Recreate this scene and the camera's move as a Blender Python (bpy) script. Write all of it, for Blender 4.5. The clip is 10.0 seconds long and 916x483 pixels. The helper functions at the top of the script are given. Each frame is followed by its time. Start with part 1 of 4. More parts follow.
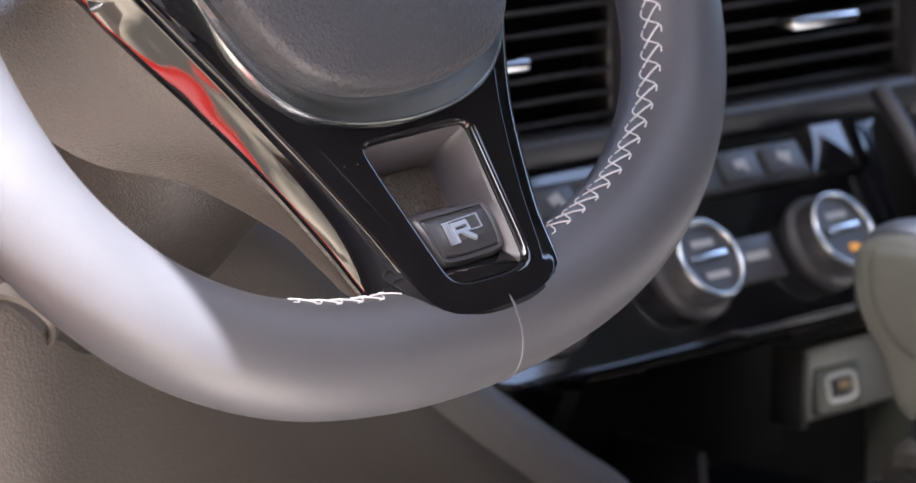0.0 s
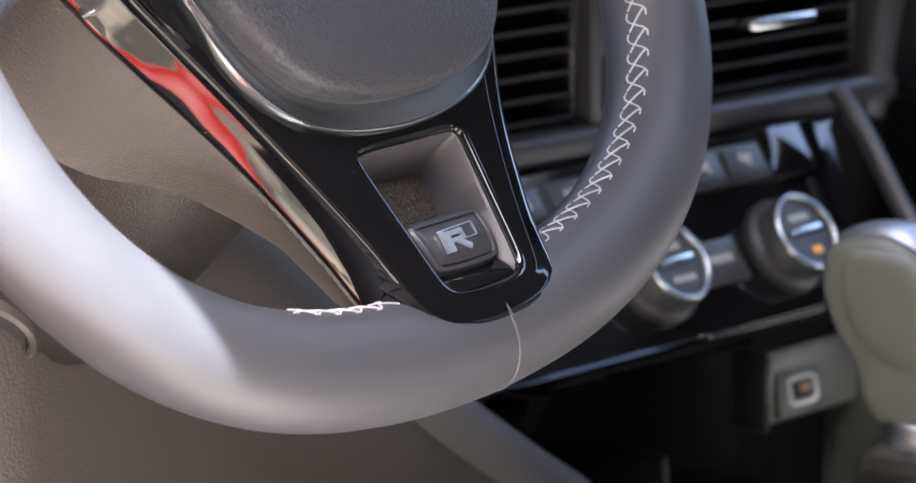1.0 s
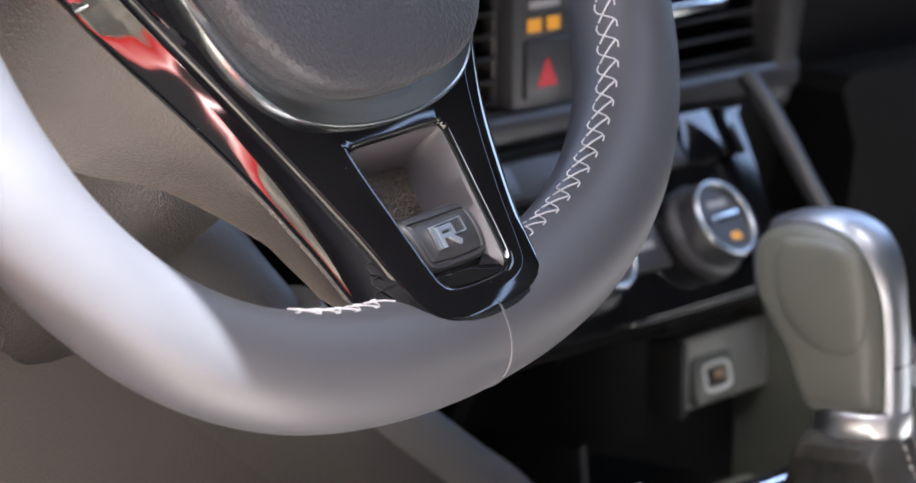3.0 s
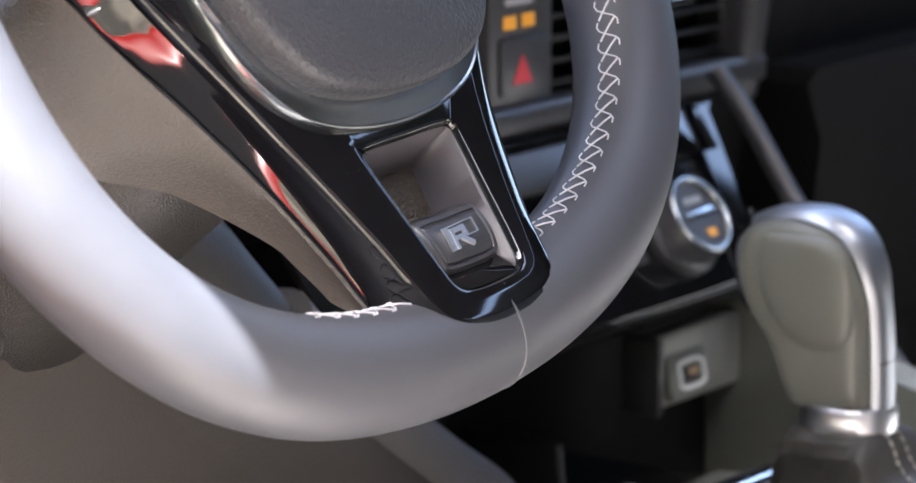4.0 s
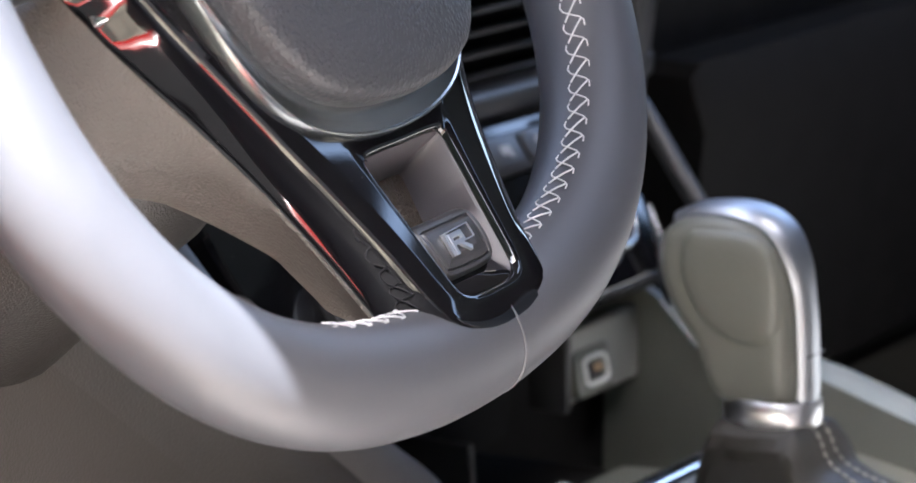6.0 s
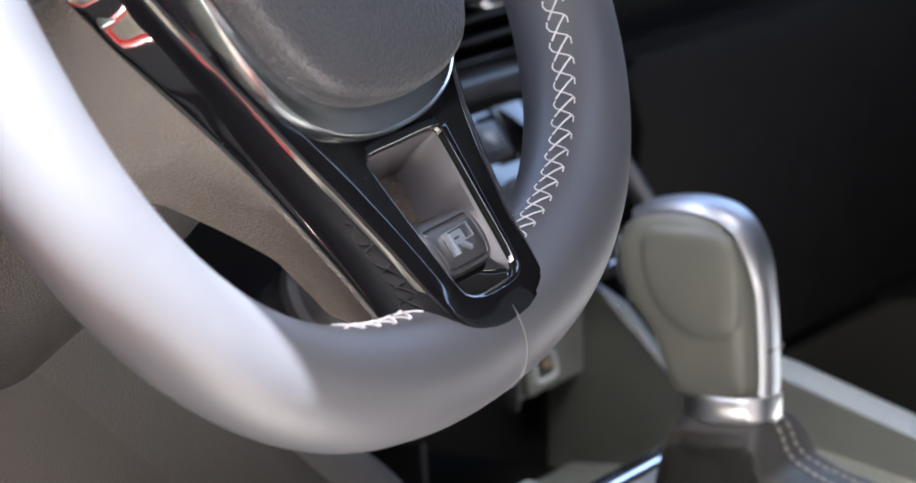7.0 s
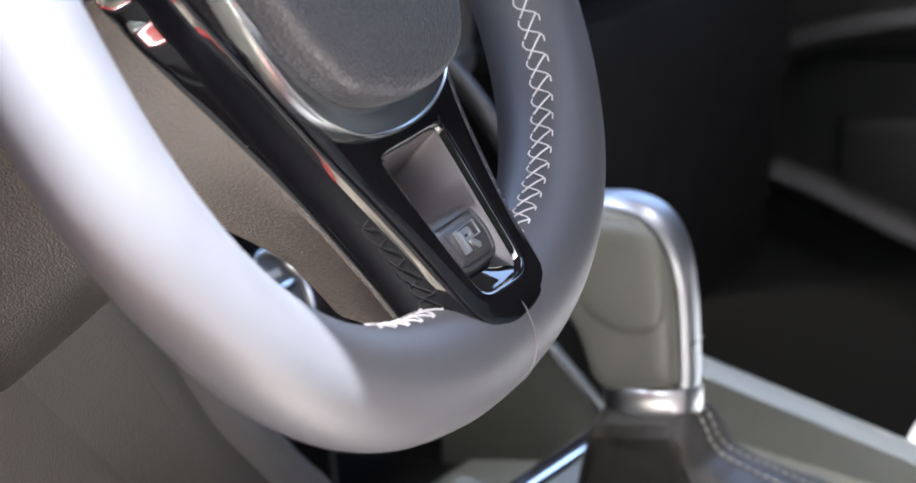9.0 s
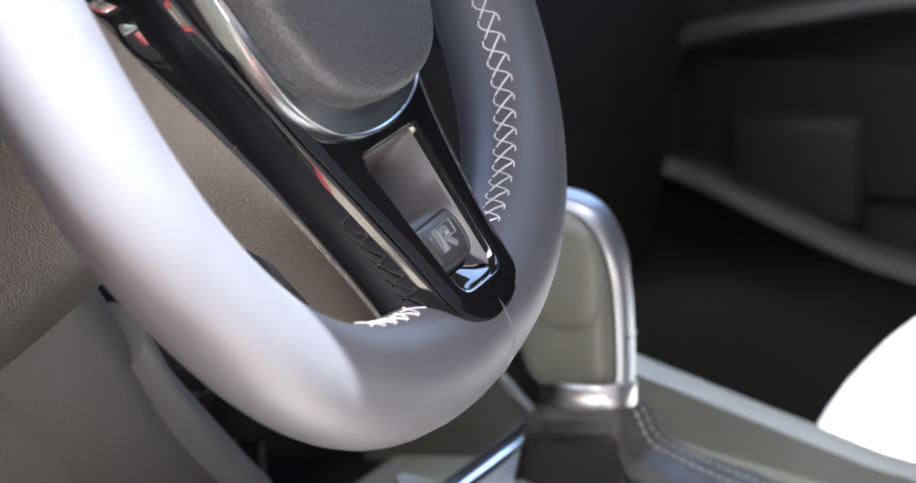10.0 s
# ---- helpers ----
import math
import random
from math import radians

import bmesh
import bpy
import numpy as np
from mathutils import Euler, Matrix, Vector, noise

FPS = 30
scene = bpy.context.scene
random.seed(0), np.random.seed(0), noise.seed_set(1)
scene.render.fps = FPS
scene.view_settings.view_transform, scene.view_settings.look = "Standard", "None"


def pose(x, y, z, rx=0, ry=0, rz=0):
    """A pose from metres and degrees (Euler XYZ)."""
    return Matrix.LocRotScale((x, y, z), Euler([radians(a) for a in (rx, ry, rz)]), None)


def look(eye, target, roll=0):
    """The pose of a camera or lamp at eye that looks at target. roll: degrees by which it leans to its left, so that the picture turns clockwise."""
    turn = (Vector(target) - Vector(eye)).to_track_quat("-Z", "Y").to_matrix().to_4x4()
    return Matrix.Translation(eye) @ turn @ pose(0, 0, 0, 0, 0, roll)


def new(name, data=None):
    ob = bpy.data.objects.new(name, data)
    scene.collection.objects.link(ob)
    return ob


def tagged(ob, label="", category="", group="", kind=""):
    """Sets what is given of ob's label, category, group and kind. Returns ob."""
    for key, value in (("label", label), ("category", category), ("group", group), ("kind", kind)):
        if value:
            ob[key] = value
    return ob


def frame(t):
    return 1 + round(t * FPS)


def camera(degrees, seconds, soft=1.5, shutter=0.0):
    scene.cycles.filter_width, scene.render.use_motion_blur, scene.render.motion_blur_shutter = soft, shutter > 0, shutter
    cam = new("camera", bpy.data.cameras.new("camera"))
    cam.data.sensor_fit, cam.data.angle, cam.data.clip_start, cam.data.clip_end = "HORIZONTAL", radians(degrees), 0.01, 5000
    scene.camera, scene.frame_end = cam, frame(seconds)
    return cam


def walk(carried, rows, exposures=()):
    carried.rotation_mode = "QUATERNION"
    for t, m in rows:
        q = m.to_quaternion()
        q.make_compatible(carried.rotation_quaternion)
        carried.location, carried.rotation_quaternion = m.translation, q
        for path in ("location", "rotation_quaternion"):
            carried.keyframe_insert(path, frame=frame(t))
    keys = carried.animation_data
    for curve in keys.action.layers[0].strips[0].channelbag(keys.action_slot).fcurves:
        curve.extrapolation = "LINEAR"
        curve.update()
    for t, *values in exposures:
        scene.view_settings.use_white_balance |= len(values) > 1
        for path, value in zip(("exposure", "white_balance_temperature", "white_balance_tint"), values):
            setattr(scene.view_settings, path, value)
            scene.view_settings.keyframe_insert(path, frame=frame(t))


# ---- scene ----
cam = camera(15.49, 10.0)
PATH = [
    (0, (-0.7599, -0.8695, 0.8243), (0.1909, 0.1194, 0.5450), -0.29),
    (0.5, (-0.7682, -0.8501, 0.8248), (0.2005, 0.1209, 0.5441), -0.24),
    (1, (-0.7775, -0.8299, 0.8255), (0.2098, 0.1220, 0.5443), -0.22),
    (1.5, (-0.7883, -0.8094, 0.8260), (0.2138, 0.1269, 0.5444), -0.25),
    (2, (-0.8017, -0.7903, 0.8278), (0.2155, 0.1288, 0.5439), -0.16),
    (2.5, (-0.8123, -0.7760, 0.8302), (0.2262, 0.1175, 0.5414), 0.13),
    (4, (-0.8387, -0.7200, 0.8302), (0.2469, 0.1135, 0.5358), 0.02),
    (4.5, (-0.8501, -0.7009, 0.8312), (0.2514, 0.1113, 0.5362), -0.04),
    (5, (-0.8656, -0.6815, 0.8335), (0.2518, 0.1083, 0.5371), -0.01),
    (5.5, (-0.8782, -0.6606, 0.8341), (0.2591, 0.0999, 0.5369), -0.06),
    (7, (-0.9143, -0.5913, 0.8351), (0.2756, 0.0822, 0.5346), -0.07),
    (7.5, (-0.9255, -0.5659, 0.8343), (0.2818, 0.0762, 0.5342), -0.21),
    (8, (-0.9387, -0.5411, 0.8352), (0.2811, 0.0766, 0.5341), -0.11),
    (8.5, (-0.9517, -0.5190, 0.8379), (0.2821, 0.0687, 0.5339), 0.51),
    (9, (-0.9697, -0.4948, 0.8351), (0.2823, 0.0555, 0.5354), -0.06),
    (9.5, (-0.9893, -0.4674, 0.8359), (0.2775, 0.0483, 0.5370), -0.18),
    (10, (-0.9999, -0.4489, 0.8378), (0.2810, 0.0294, 0.5371), 0.12),
]
walk(cam, [(t, look(eye, target, roll)) for t, eye, target, roll in PATH],
     exposures=[(0.0, 4.29, 6540, 12.5), (1.0, 4.29, 6460, 10.5), (2.5, 4.31, 6400, 9.5), (5.0, 4.33, 6330, 9), (7.5, 4.37, 6270, 8), (10.0, 4.40, 6200, 8)])
# ---- world ----
cam.data.dof.use_dof = True
cam.data.dof.focus_distance = 1.14
cam.data.dof.aperture_fstop = 15.0

SUN_EL, SUN_AZ = radians(66), radians(-115)     # the sun stands high over the driver's open door
world = bpy.data.worlds.new("sky")
scene.world = world
world.use_nodes = True
wn = world.node_tree
sky = wn.nodes.new("ShaderNodeTexSky")
sky.sky_type, sky.sun_disc = "NISHITA", False
sky.sun_elevation, sky.sun_rotation = SUN_EL, SUN_AZ
sky.air_density, sky.dust_density, sky.ozone_density = 0.85, 4.5, 0.85
wn.links.new(sky.outputs[0], wn.nodes["Background"].inputs[0])
wn.nodes["Background"].inputs[1].default_value = 0.097
sun = new("sun", bpy.data.lights.new("sun", "SUN"))
sun.data.energy, sun.data.angle, sun.data.color = 3.55, radians(0.5), (0.985, 0.98, 1.0)
to_sun = Vector((math.sin(SUN_AZ) * math.cos(SUN_EL), math.cos(SUN_AZ) * math.cos(SUN_EL), math.sin(SUN_EL)))
sun.matrix_world = look(to_sun * 20, (0, 0, 0))


# ---- materials ----
def material(name, color, rough=0.5, metal=0.0, spec=0.5, vary=0.15, scale=40.0, bump=0.0, bump_scale=900.0, cells=False, coat=0.0, emit=0.0):
    """Base colour with broad variation, fine relief and uneven gloss, in object space."""
    m = bpy.data.materials.new(name)
    m.use_nodes = True
    nt = m.node_tree
    b = nt.nodes["Principled BSDF"]
    co = nt.nodes.new("ShaderNodeTexCoord")
    big = nt.nodes.new("ShaderNodeTexNoise")
    big.inputs["Scale"].default_value, big.inputs["Detail"].default_value = scale, 5
    nt.links.new(co.outputs["Object"], big.inputs["Vector"])
    mix = nt.nodes.new("ShaderNodeMix")
    mix.data_type = "RGBA"
    dark = [c * (1 - vary) for c in color]
    light = [min(1, c * (1 + vary)) for c in color]
    mix.inputs["A"].default_value, mix.inputs["B"].default_value = (*dark, 1), (*light, 1)
    nt.links.new(big.outputs["Fac"], mix.inputs["Factor"])
    nt.links.new(mix.outputs["Result"], b.inputs["Base Color"])
    b.inputs["Metallic"].default_value, b.inputs["Specular IOR Level"].default_value = metal, spec
    b.inputs["Coat Weight"].default_value, b.inputs["Coat Roughness"].default_value = coat, 0.03
    rr = nt.nodes.new("ShaderNodeMapRange")
    rr.inputs["To Min"].default_value, rr.inputs["To Max"].default_value = rough * 0.85, min(1, rough * 1.15)
    nt.links.new(big.outputs["Fac"], rr.inputs["Value"])
    nt.links.new(rr.outputs["Result"], b.inputs["Roughness"])
    if bump:
        if cells:
            fine = nt.nodes.new("ShaderNodeTexVoronoi")
            fine.feature = "F1"
            fine.inputs["Scale"].default_value = bump_scale
            out = fine.outputs["Distance"]
        else:
            fine = nt.nodes.new("ShaderNodeTexNoise")
            fine.inputs["Scale"].default_value, fine.inputs["Detail"].default_value = bump_scale, 3
            out = fine.outputs["Fac"]
        if cells == "pebble":
            warp = nt.nodes.new("ShaderNodeTexNoise")
            warp.inputs["Scale"].default_value = bump_scale * 0.6
            nt.links.new(co.outputs["Object"], warp.inputs["Vector"])
            shift = nt.nodes.new("ShaderNodeVectorMath")
            shift.operation = "MULTIPLY_ADD"
            shift.inputs[1].default_value = (0.7 / bump_scale,) * 3
            nt.links.new(warp.outputs["Color"], shift.inputs[0])
            nt.links.new(co.outputs["Object"], shift.inputs[2])
            nt.links.new(shift.outputs["Vector"], fine.inputs["Vector"])
            soft = nt.nodes.new("ShaderNodeMapRange")
            soft.interpolation_type = "SMOOTHSTEP"
            soft.inputs["From Min"].default_value, soft.inputs["From Max"].default_value = 0.72, 0.12
            nt.links.new(out, soft.inputs["Value"])
            out = soft.outputs["Result"]
        else:
            nt.links.new(co.outputs["Object"], fine.inputs["Vector"])
        bp = nt.nodes.new("ShaderNodeBump")
        bp.inputs["Strength"].default_value, bp.inputs["Distance"].default_value = bump, (0.00045 if cells == "pebble" else 0.0005 if cells else 0.001)
        nt.links.new(out, bp.inputs["Height"])
        nt.links.new(bp.outputs["Normal"], b.inputs["Normal"])
    if emit:
        b.inputs["Emission Color"].default_value, b.inputs["Emission Strength"].default_value = (*color, 1), emit
    return m


RIM_LEATHER = material("rim_leather", (0.0445, 0.0455, 0.053), 0.50, spec=0.6, vary=0.12, bump=0.10, bump_scale=1500)
PAD_PLASTIC = material("pad_plastic", (0.030, 0.031, 0.036), 0.5, vary=0.1, bump=0.55, bump_scale=560, cells="pebble")
SHELL_PLASTIC = material("shell_plastic", (0.086, 0.078, 0.070), 0.5, vary=0.12, bump=0.55, bump_scale=900, cells="pebble")
PIANO_BLACK = material("piano_black", (0.004, 0.004, 0.005), 0.04, spec=0.75, vary=0.1, scale=60)
nt = PIANO_BLACK.node_tree
dust = nt.nodes.new("ShaderNodeTexVoronoi")
dust.inputs["Scale"].default_value = 260
co = nt.nodes.new("ShaderNodeTexCoord")
nt.links.new(co.outputs["Object"], dust.inputs["Vector"])
cut = nt.nodes.new("ShaderNodeMapRange")
cut.inputs["From Min"].default_value, cut.inputs["From Max"].default_value = 0.055, 0.03
nt.links.new(dust.outputs["Distance"], cut.inputs["Value"])
rare = nt.nodes.new("ShaderNodeMath")
rare.operation = "GREATER_THAN"
rare.inputs[1].default_value = 0.70
nt.links.new(dust.outputs["Color"], rare.inputs[0])
both_on = nt.nodes.new("ShaderNodeMath")
both_on.operation = "MULTIPLY"
nt.links.new(cut.outputs["Result"], both_on.inputs[0])
nt.links.new(rare.outputs["Value"], both_on.inputs[1])
speck = nt.nodes.new("ShaderNodeMix")
speck.data_type = "RGBA"
speck.inputs["A"].default_value, speck.inputs["B"].default_value = (0.004, 0.004, 0.005, 1), (0.35, 0.34, 0.32, 1)
nt.links.new(both_on.outputs["Value"], speck.inputs["Factor"])
nt.links.new(speck.outputs["Result"], nt.nodes["Principled BSDF"].inputs["Base Color"])
SATIN_CHROME = material("satin_chrome", (0.44, 0.47, 0.49), 0.25, metal=1.0, vary=0.06, bump=0.05, bump_scale=2500)
CHROME = material("chrome", (0.75, 0.76, 0.78), 0.16, metal=1.0, vary=0.04)
INSERT_GREY = material("insert_grey", (0.066, 0.061, 0.068), 0.42, vary=0.1, bump=0.15, bump_scale=2500)
BUTTON_BLACK = material("button_black", (0.03, 0.03, 0.033), 0.4, vary=0.1, bump=0.1, bump_scale=2000)
THREAD = material("thread", (0.50, 0.49, 0.50), 0.7, vary=0.12, scale=300)
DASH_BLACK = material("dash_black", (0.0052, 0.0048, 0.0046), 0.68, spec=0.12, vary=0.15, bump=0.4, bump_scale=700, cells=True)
DASH_SATIN = material("dash_satin", (0.028, 0.028, 0.03), 0.4, vary=0.12, bump=0.1, bump_scale=1800)
KNEE_PLASTIC = material("knee_plastic", (0.034, 0.0282, 0.0238), 0.45, spec=0.5, vary=0.15, scale=18, bump=0.35, bump_scale=800, cells=True)
COLUMN_PLASTIC = material("column_plastic", (0.014, 0.012, 0.0105), 0.5, vary=0.15, scale=25, bump=0.4, bump_scale=1000, cells="pebble")
VENT_BLACK = material("vent_black", (0.015, 0.014, 0.014), 0.45, vary=0.15)
LEVER_LEATHER = material("lever_leather", (0.098, 0.099, 0.082), 0.42, vary=0.12, bump=0.25, bump_scale=900, cells=True)
BOOT_LEATHER = material("boot_leather", (0.029, 0.0268, 0.0225), 0.5, spec=0.35, vary=0.15, bump=0.3, bump_scale=800, cells=True)
BOOT_THREAD = material("boot_thread", (0.24, 0.23, 0.20), 0.7, vary=0.2, scale=300)
CONSOLE_GREY = material("console_grey", (0.155, 0.160, 0.137), 0.45, vary=0.12, bump=0.2, bump_scale=900)
RED_LAMP = material("red_lamp", (0.42, 0.022, 0.035), 0.4, vary=0.05, emit=0.005)
AMBER = material("amber", (0.62, 0.27, 0.02), 0.4, vary=0.05, emit=0.01)
PRINT = material("print", (0.26, 0.26, 0.26), 0.5, vary=0.05)
SEAT_CLOTH = material("seat_cloth", (0.165, 0.162, 0.158), 0.7, vary=0.1, bump=0.4, bump_scale=900)
DOOR_SOFT = material("door_soft", (0.023, 0.0225, 0.0222), 0.6, spec=0.3, vary=0.12, bump=0.3, bump_scale=900)
BOUNCE_CLOTH = material("bounce_cloth", (0.52, 0.475, 0.44), 0.7, vary=0.1, bump=0.4, bump_scale=900)
CARPET = material("carpet", (0.02, 0.02, 0.02), 0.95, vary=0.3, bump=0.8, bump_scale=500)
HEADLINER = material("headliner", (0.03, 0.03, 0.03), 0.9, vary=0.08, bump=0.2, bump_scale=800)
RED_PAINT = material("red_paint", (0.34, 0.016, 0.012), 0.15, vary=0.06, coat=1.0)
GROUND = material("ground_stone", (0.2, 0.18, 0.15), 0.9, bump=0.6, bump_scale=60)
nt = GROUND.node_tree
patch = nt.nodes.new("ShaderNodeTexNoise")
patch.inputs["Scale"].default_value, patch.inputs["Detail"].default_value = 2.6, 8
co = nt.nodes.new("ShaderNodeTexCoord")
nt.links.new(co.outputs["Object"], patch.inputs["Vector"])
ramp = nt.nodes.new("ShaderNodeValToRGB")
ramp.color_ramp.elements[0].position, ramp.color_ramp.elements[0].color = 0.46, (0.045, 0.040, 0.030, 1)
ramp.color_ramp.elements[1].position, ramp.color_ramp.elements[1].color = 0.63, (0.36, 0.31, 0.235, 1)
nt.links.new(patch.outputs["Fac"], ramp.inputs["Fac"])
nt.links.new(ramp.outputs["Color"], nt.nodes["Principled BSDF"].inputs["Base Color"])
PANE_BLACK = material("pane_black", (0.006, 0.007, 0.007), 0.05, vary=0.1)
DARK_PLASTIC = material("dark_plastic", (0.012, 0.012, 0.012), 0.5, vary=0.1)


# ---- tools ----
def part(name, bm, mat, parent=None, label="", flat=False, at=None):
    """Links a bmesh as one mesh object under a thing or a part."""
    bmesh.ops.recalc_face_normals(bm, faces=bm.faces)
    me = bpy.data.meshes.new(name)
    bm.to_mesh(me)
    bm.free()
    me.materials.append(mat)
    for p in me.polygons:
        p.use_smooth = not flat
    if not flat:
        me.set_sharp_from_angle(angle=radians(38))
    ob = new(name, me)
    ob.parent = parent
    if at is not None:
        ob.matrix_basis = at
    if label:
        tagged(ob, label)
    return ob


def thing(name, label, category, at=Matrix(), group="", kind=""):
    ob = new(name)
    ob.empty_display_size = 0.02
    ob.matrix_basis = at
    return tagged(ob, label, category, group, kind)


def spline(points, n, closed=True):
    """n points at even steps along a smooth curve through the given ones."""
    pts = [Vector(p) for p in points]
    k = len(pts)
    fine = []
    for i in range(k if closed else k - 1):
        if closed:
            a, b, c, d = pts[i - 1], pts[i], pts[(i + 1) % k], pts[(i + 2) % k]
        else:
            a, b, c, d = pts[max(i - 1, 0)], pts[i], pts[i + 1], pts[min(i + 2, k - 1)]
        for s in range(12):
            t = s / 12
            fine.append(0.5 * (2 * b + (c - a) * t + (2 * a - 5 * b + 4 * c - d) * t * t + (3 * b - a - 3 * c + d) * t ** 3))
    fine.append(pts[0].copy() if closed else pts[-1].copy())
    run = [0.0]
    for p, q in zip(fine, fine[1:]):
        run.append(run[-1] + (q - p).length)
    out, j = [], 0
    for i in range(n):
        goal = run[-1] * i / (n if closed else n - 1)
        while j < len(run) - 2 and run[j + 1] < goal:
            j += 1
        span = max(run[j + 1] - run[j], 1e-9)
        out.append(fine[j].lerp(fine[j + 1], min(1, (goal - run[j]) / span)))
    return out


def both(half):
    """A closed outline from its right half, given from top to bottom."""
    left = [(-a, *rest) for a, *rest in reversed(half) if abs(a) > 1e-6]
    return list(half) + left


def grow(loop, d):
    """The loop moved outwards by d in its own plane x, y."""
    out, n = [], len(loop)
    area = sum(loop[i].x * loop[(i + 1) % n].y - loop[(i + 1) % n].x * loop[i].y for i in range(n))
    side = 1 if area > 0 else -1
    for i in range(n):
        t = loop[(i + 1) % n] - loop[i - 1]
        o = Vector((t.y, -t.x, 0)).normalized() * side
        out.append(loop[i] + o * d)
    return out


def lift(loop, z):
    """The loop with its height set by a number or by a function of x, y."""
    return [Vector((p.x, p.y, z(p.x, p.y) if callable(z) else z)) for p in loop]


def loft(bm, loops, cap0=True, cap1=True, closed=True):
    rows = [[bm.verts.new(p) for p in loop] for loop in loops]
    n = len(rows[0])
    for r, s in zip(rows, rows[1:]):
        for i in range(n if closed else n - 1):
            j = (i + 1) % n
            bm.faces.new((r[i], r[j], s[j], s[i]))
    if cap0:
        bm.faces.new(rows[0])
    if cap1:
        bm.faces.new(rows[-1])
    return rows


def tube(bm, path, r, sides=6, closed=False):
    loops, n = [], len(path)
    up = Vector((0.13, 0.21, 0.97))
    for i, p in enumerate(path):
        a, b = (path[i - 1], path[(i + 1) % n]) if closed else (path[max(i - 1, 0)], path[min(i + 1, n - 1)])
        t = (b - a).normalized()
        u = t.cross(up).normalized()
        v = t.cross(u)
        loops.append([p + r * (u * math.cos(2 * math.pi * k / sides) + v * math.sin(2 * math.pi * k / sides)) for k in range(sides)])
    if closed:
        loops.append(loops[0])
        loft(bm, loops, False, False)
        bmesh.ops.remove_doubles(bm, verts=bm.verts, dist=1e-6)
    else:
        loft(bm, loops)
    return bm


def block(size, center=(0, 0, 0), bevel=0.0, segments=2, m=None):
    bm = bmesh.new()
    bmesh.ops.create_cube(bm, size=1, matrix=Matrix.Translation(center) @ Matrix.Diagonal((*size, 1)))
    if bevel:
        bmesh.ops.bevel(bm, geom=list(bm.edges), offset=bevel, segments=segments, profile=0.5, affect="EDGES")
    if m is not None:
        bmesh.ops.transform(bm, matrix=m, verts=bm.verts)
    return bm


def turned(profile, n=48):
    """A body turned round z from (radius, height) pairs."""
    bm = bmesh.new()
    loft(bm, [[Vector((r * math.cos(2 * math.pi * k / n), r * math.sin(2 * math.pi * k / n), z)) for k in range(n)] for r, z in profile])
    return bm


def ring(r, thick, n=48, sides=10, z=0.0):
    bm = bmesh.new()
    tube(bm, [Vector((r * math.cos(2 * math.pi * k / n), r * math.sin(2 * math.pi * k / n), z)) for k in range(n)], thick, sides, True)
    return bm


def plate(outline, depth, bevel=0.0, n=48):
    """A slab with a smooth outline in x, y, its face at z = 0 and its back at -depth."""
    bm = bmesh.new()
    loop = spline([(x, y, 0) for x, y in outline], n)
    loft(bm, [grow(loop, -bevel), lift(loop, -bevel), lift(loop, -depth)] if bevel else [loop, lift(loop, -depth)])
    return bm


def profile_x(pairs, x0, x1, bevel=0.0, n=None):
    """A slab that runs along x with a closed outline in y, z."""
    bm = bmesh.new()
    loop = [Vector((0, y, z)) for y, z in pairs] if n is None else spline([(0, y, z) for y, z in pairs], n)
    c = sum(loop, Vector()) / len(loop)
    def at(x, k):
        return [Vector((x, c.y + (p.y - c.y) * k, c.z + (p.z - c.z) * k)) for p in loop]
    if bevel:
        size = max((p - c).length for p in loop)
        k = 1 - bevel / size
        loft(bm, [at(x0, k), at(x0 + bevel, 1), at(x1 - bevel, 1), at(x1, k)])
    else:
        loft(bm, [at(x0, 1), at(x1, 1)])
    return bm


# ---- steering wheel ----
TAU, ROT = radians(26.67), radians(7.71)
WHEEL = Matrix.Translation((0, 0, 0.70)) @ Matrix(((1, 0, 0, 0), (0, math.sin(TAU), -math.cos(TAU), 0), (0, math.cos(TAU), math.sin(TAU), 0), (0, 0, 0, 1))) @ Matrix.Rotation(ROT, 4, "Z")
SKEW = 0.07


def skewed(bm):
    """The spoke and its cover sit a little askew to the rim."""
    for v in bm.verts:
        v.co.y -= SKEW * v.co.x
    return bm


def rim_middle(p, e=2.43, hw=0.168, b0=0.1502):
    c, s = math.cos(p), math.sin(p)
    a = hw * math.copysign(abs(c) ** (2 / e), c)
    b = -b0 * abs(s) ** (2 / e) if s < 0 else hw * s
    return Vector((a, b, 0.001 + 0.018 * max(0.0, -a)))


RIM = spline([rim_middle(2 * math.pi * (i + 0.5) / 160) for i in range(160)], 320)
Z = Vector((0, 0, 1))


def rim_frame(i):
    n = len(RIM)
    t = (RIM[(i + 2) % n] - RIM[i - 2]).normalized()
    return RIM[i % n], t, t.cross(Z)


def rim_section(i):
    """Half widths of the grip in the wheel's plane and across it: fuller at the lower corners and the flat bottom."""
    c = RIM[i % len(RIM)]
    low = max(0.0, min(1.0, (-c.y - 0.06) / 0.08))
    return 0.0198 + 0.0009 * low, 0.0190 - 0.0005 * low


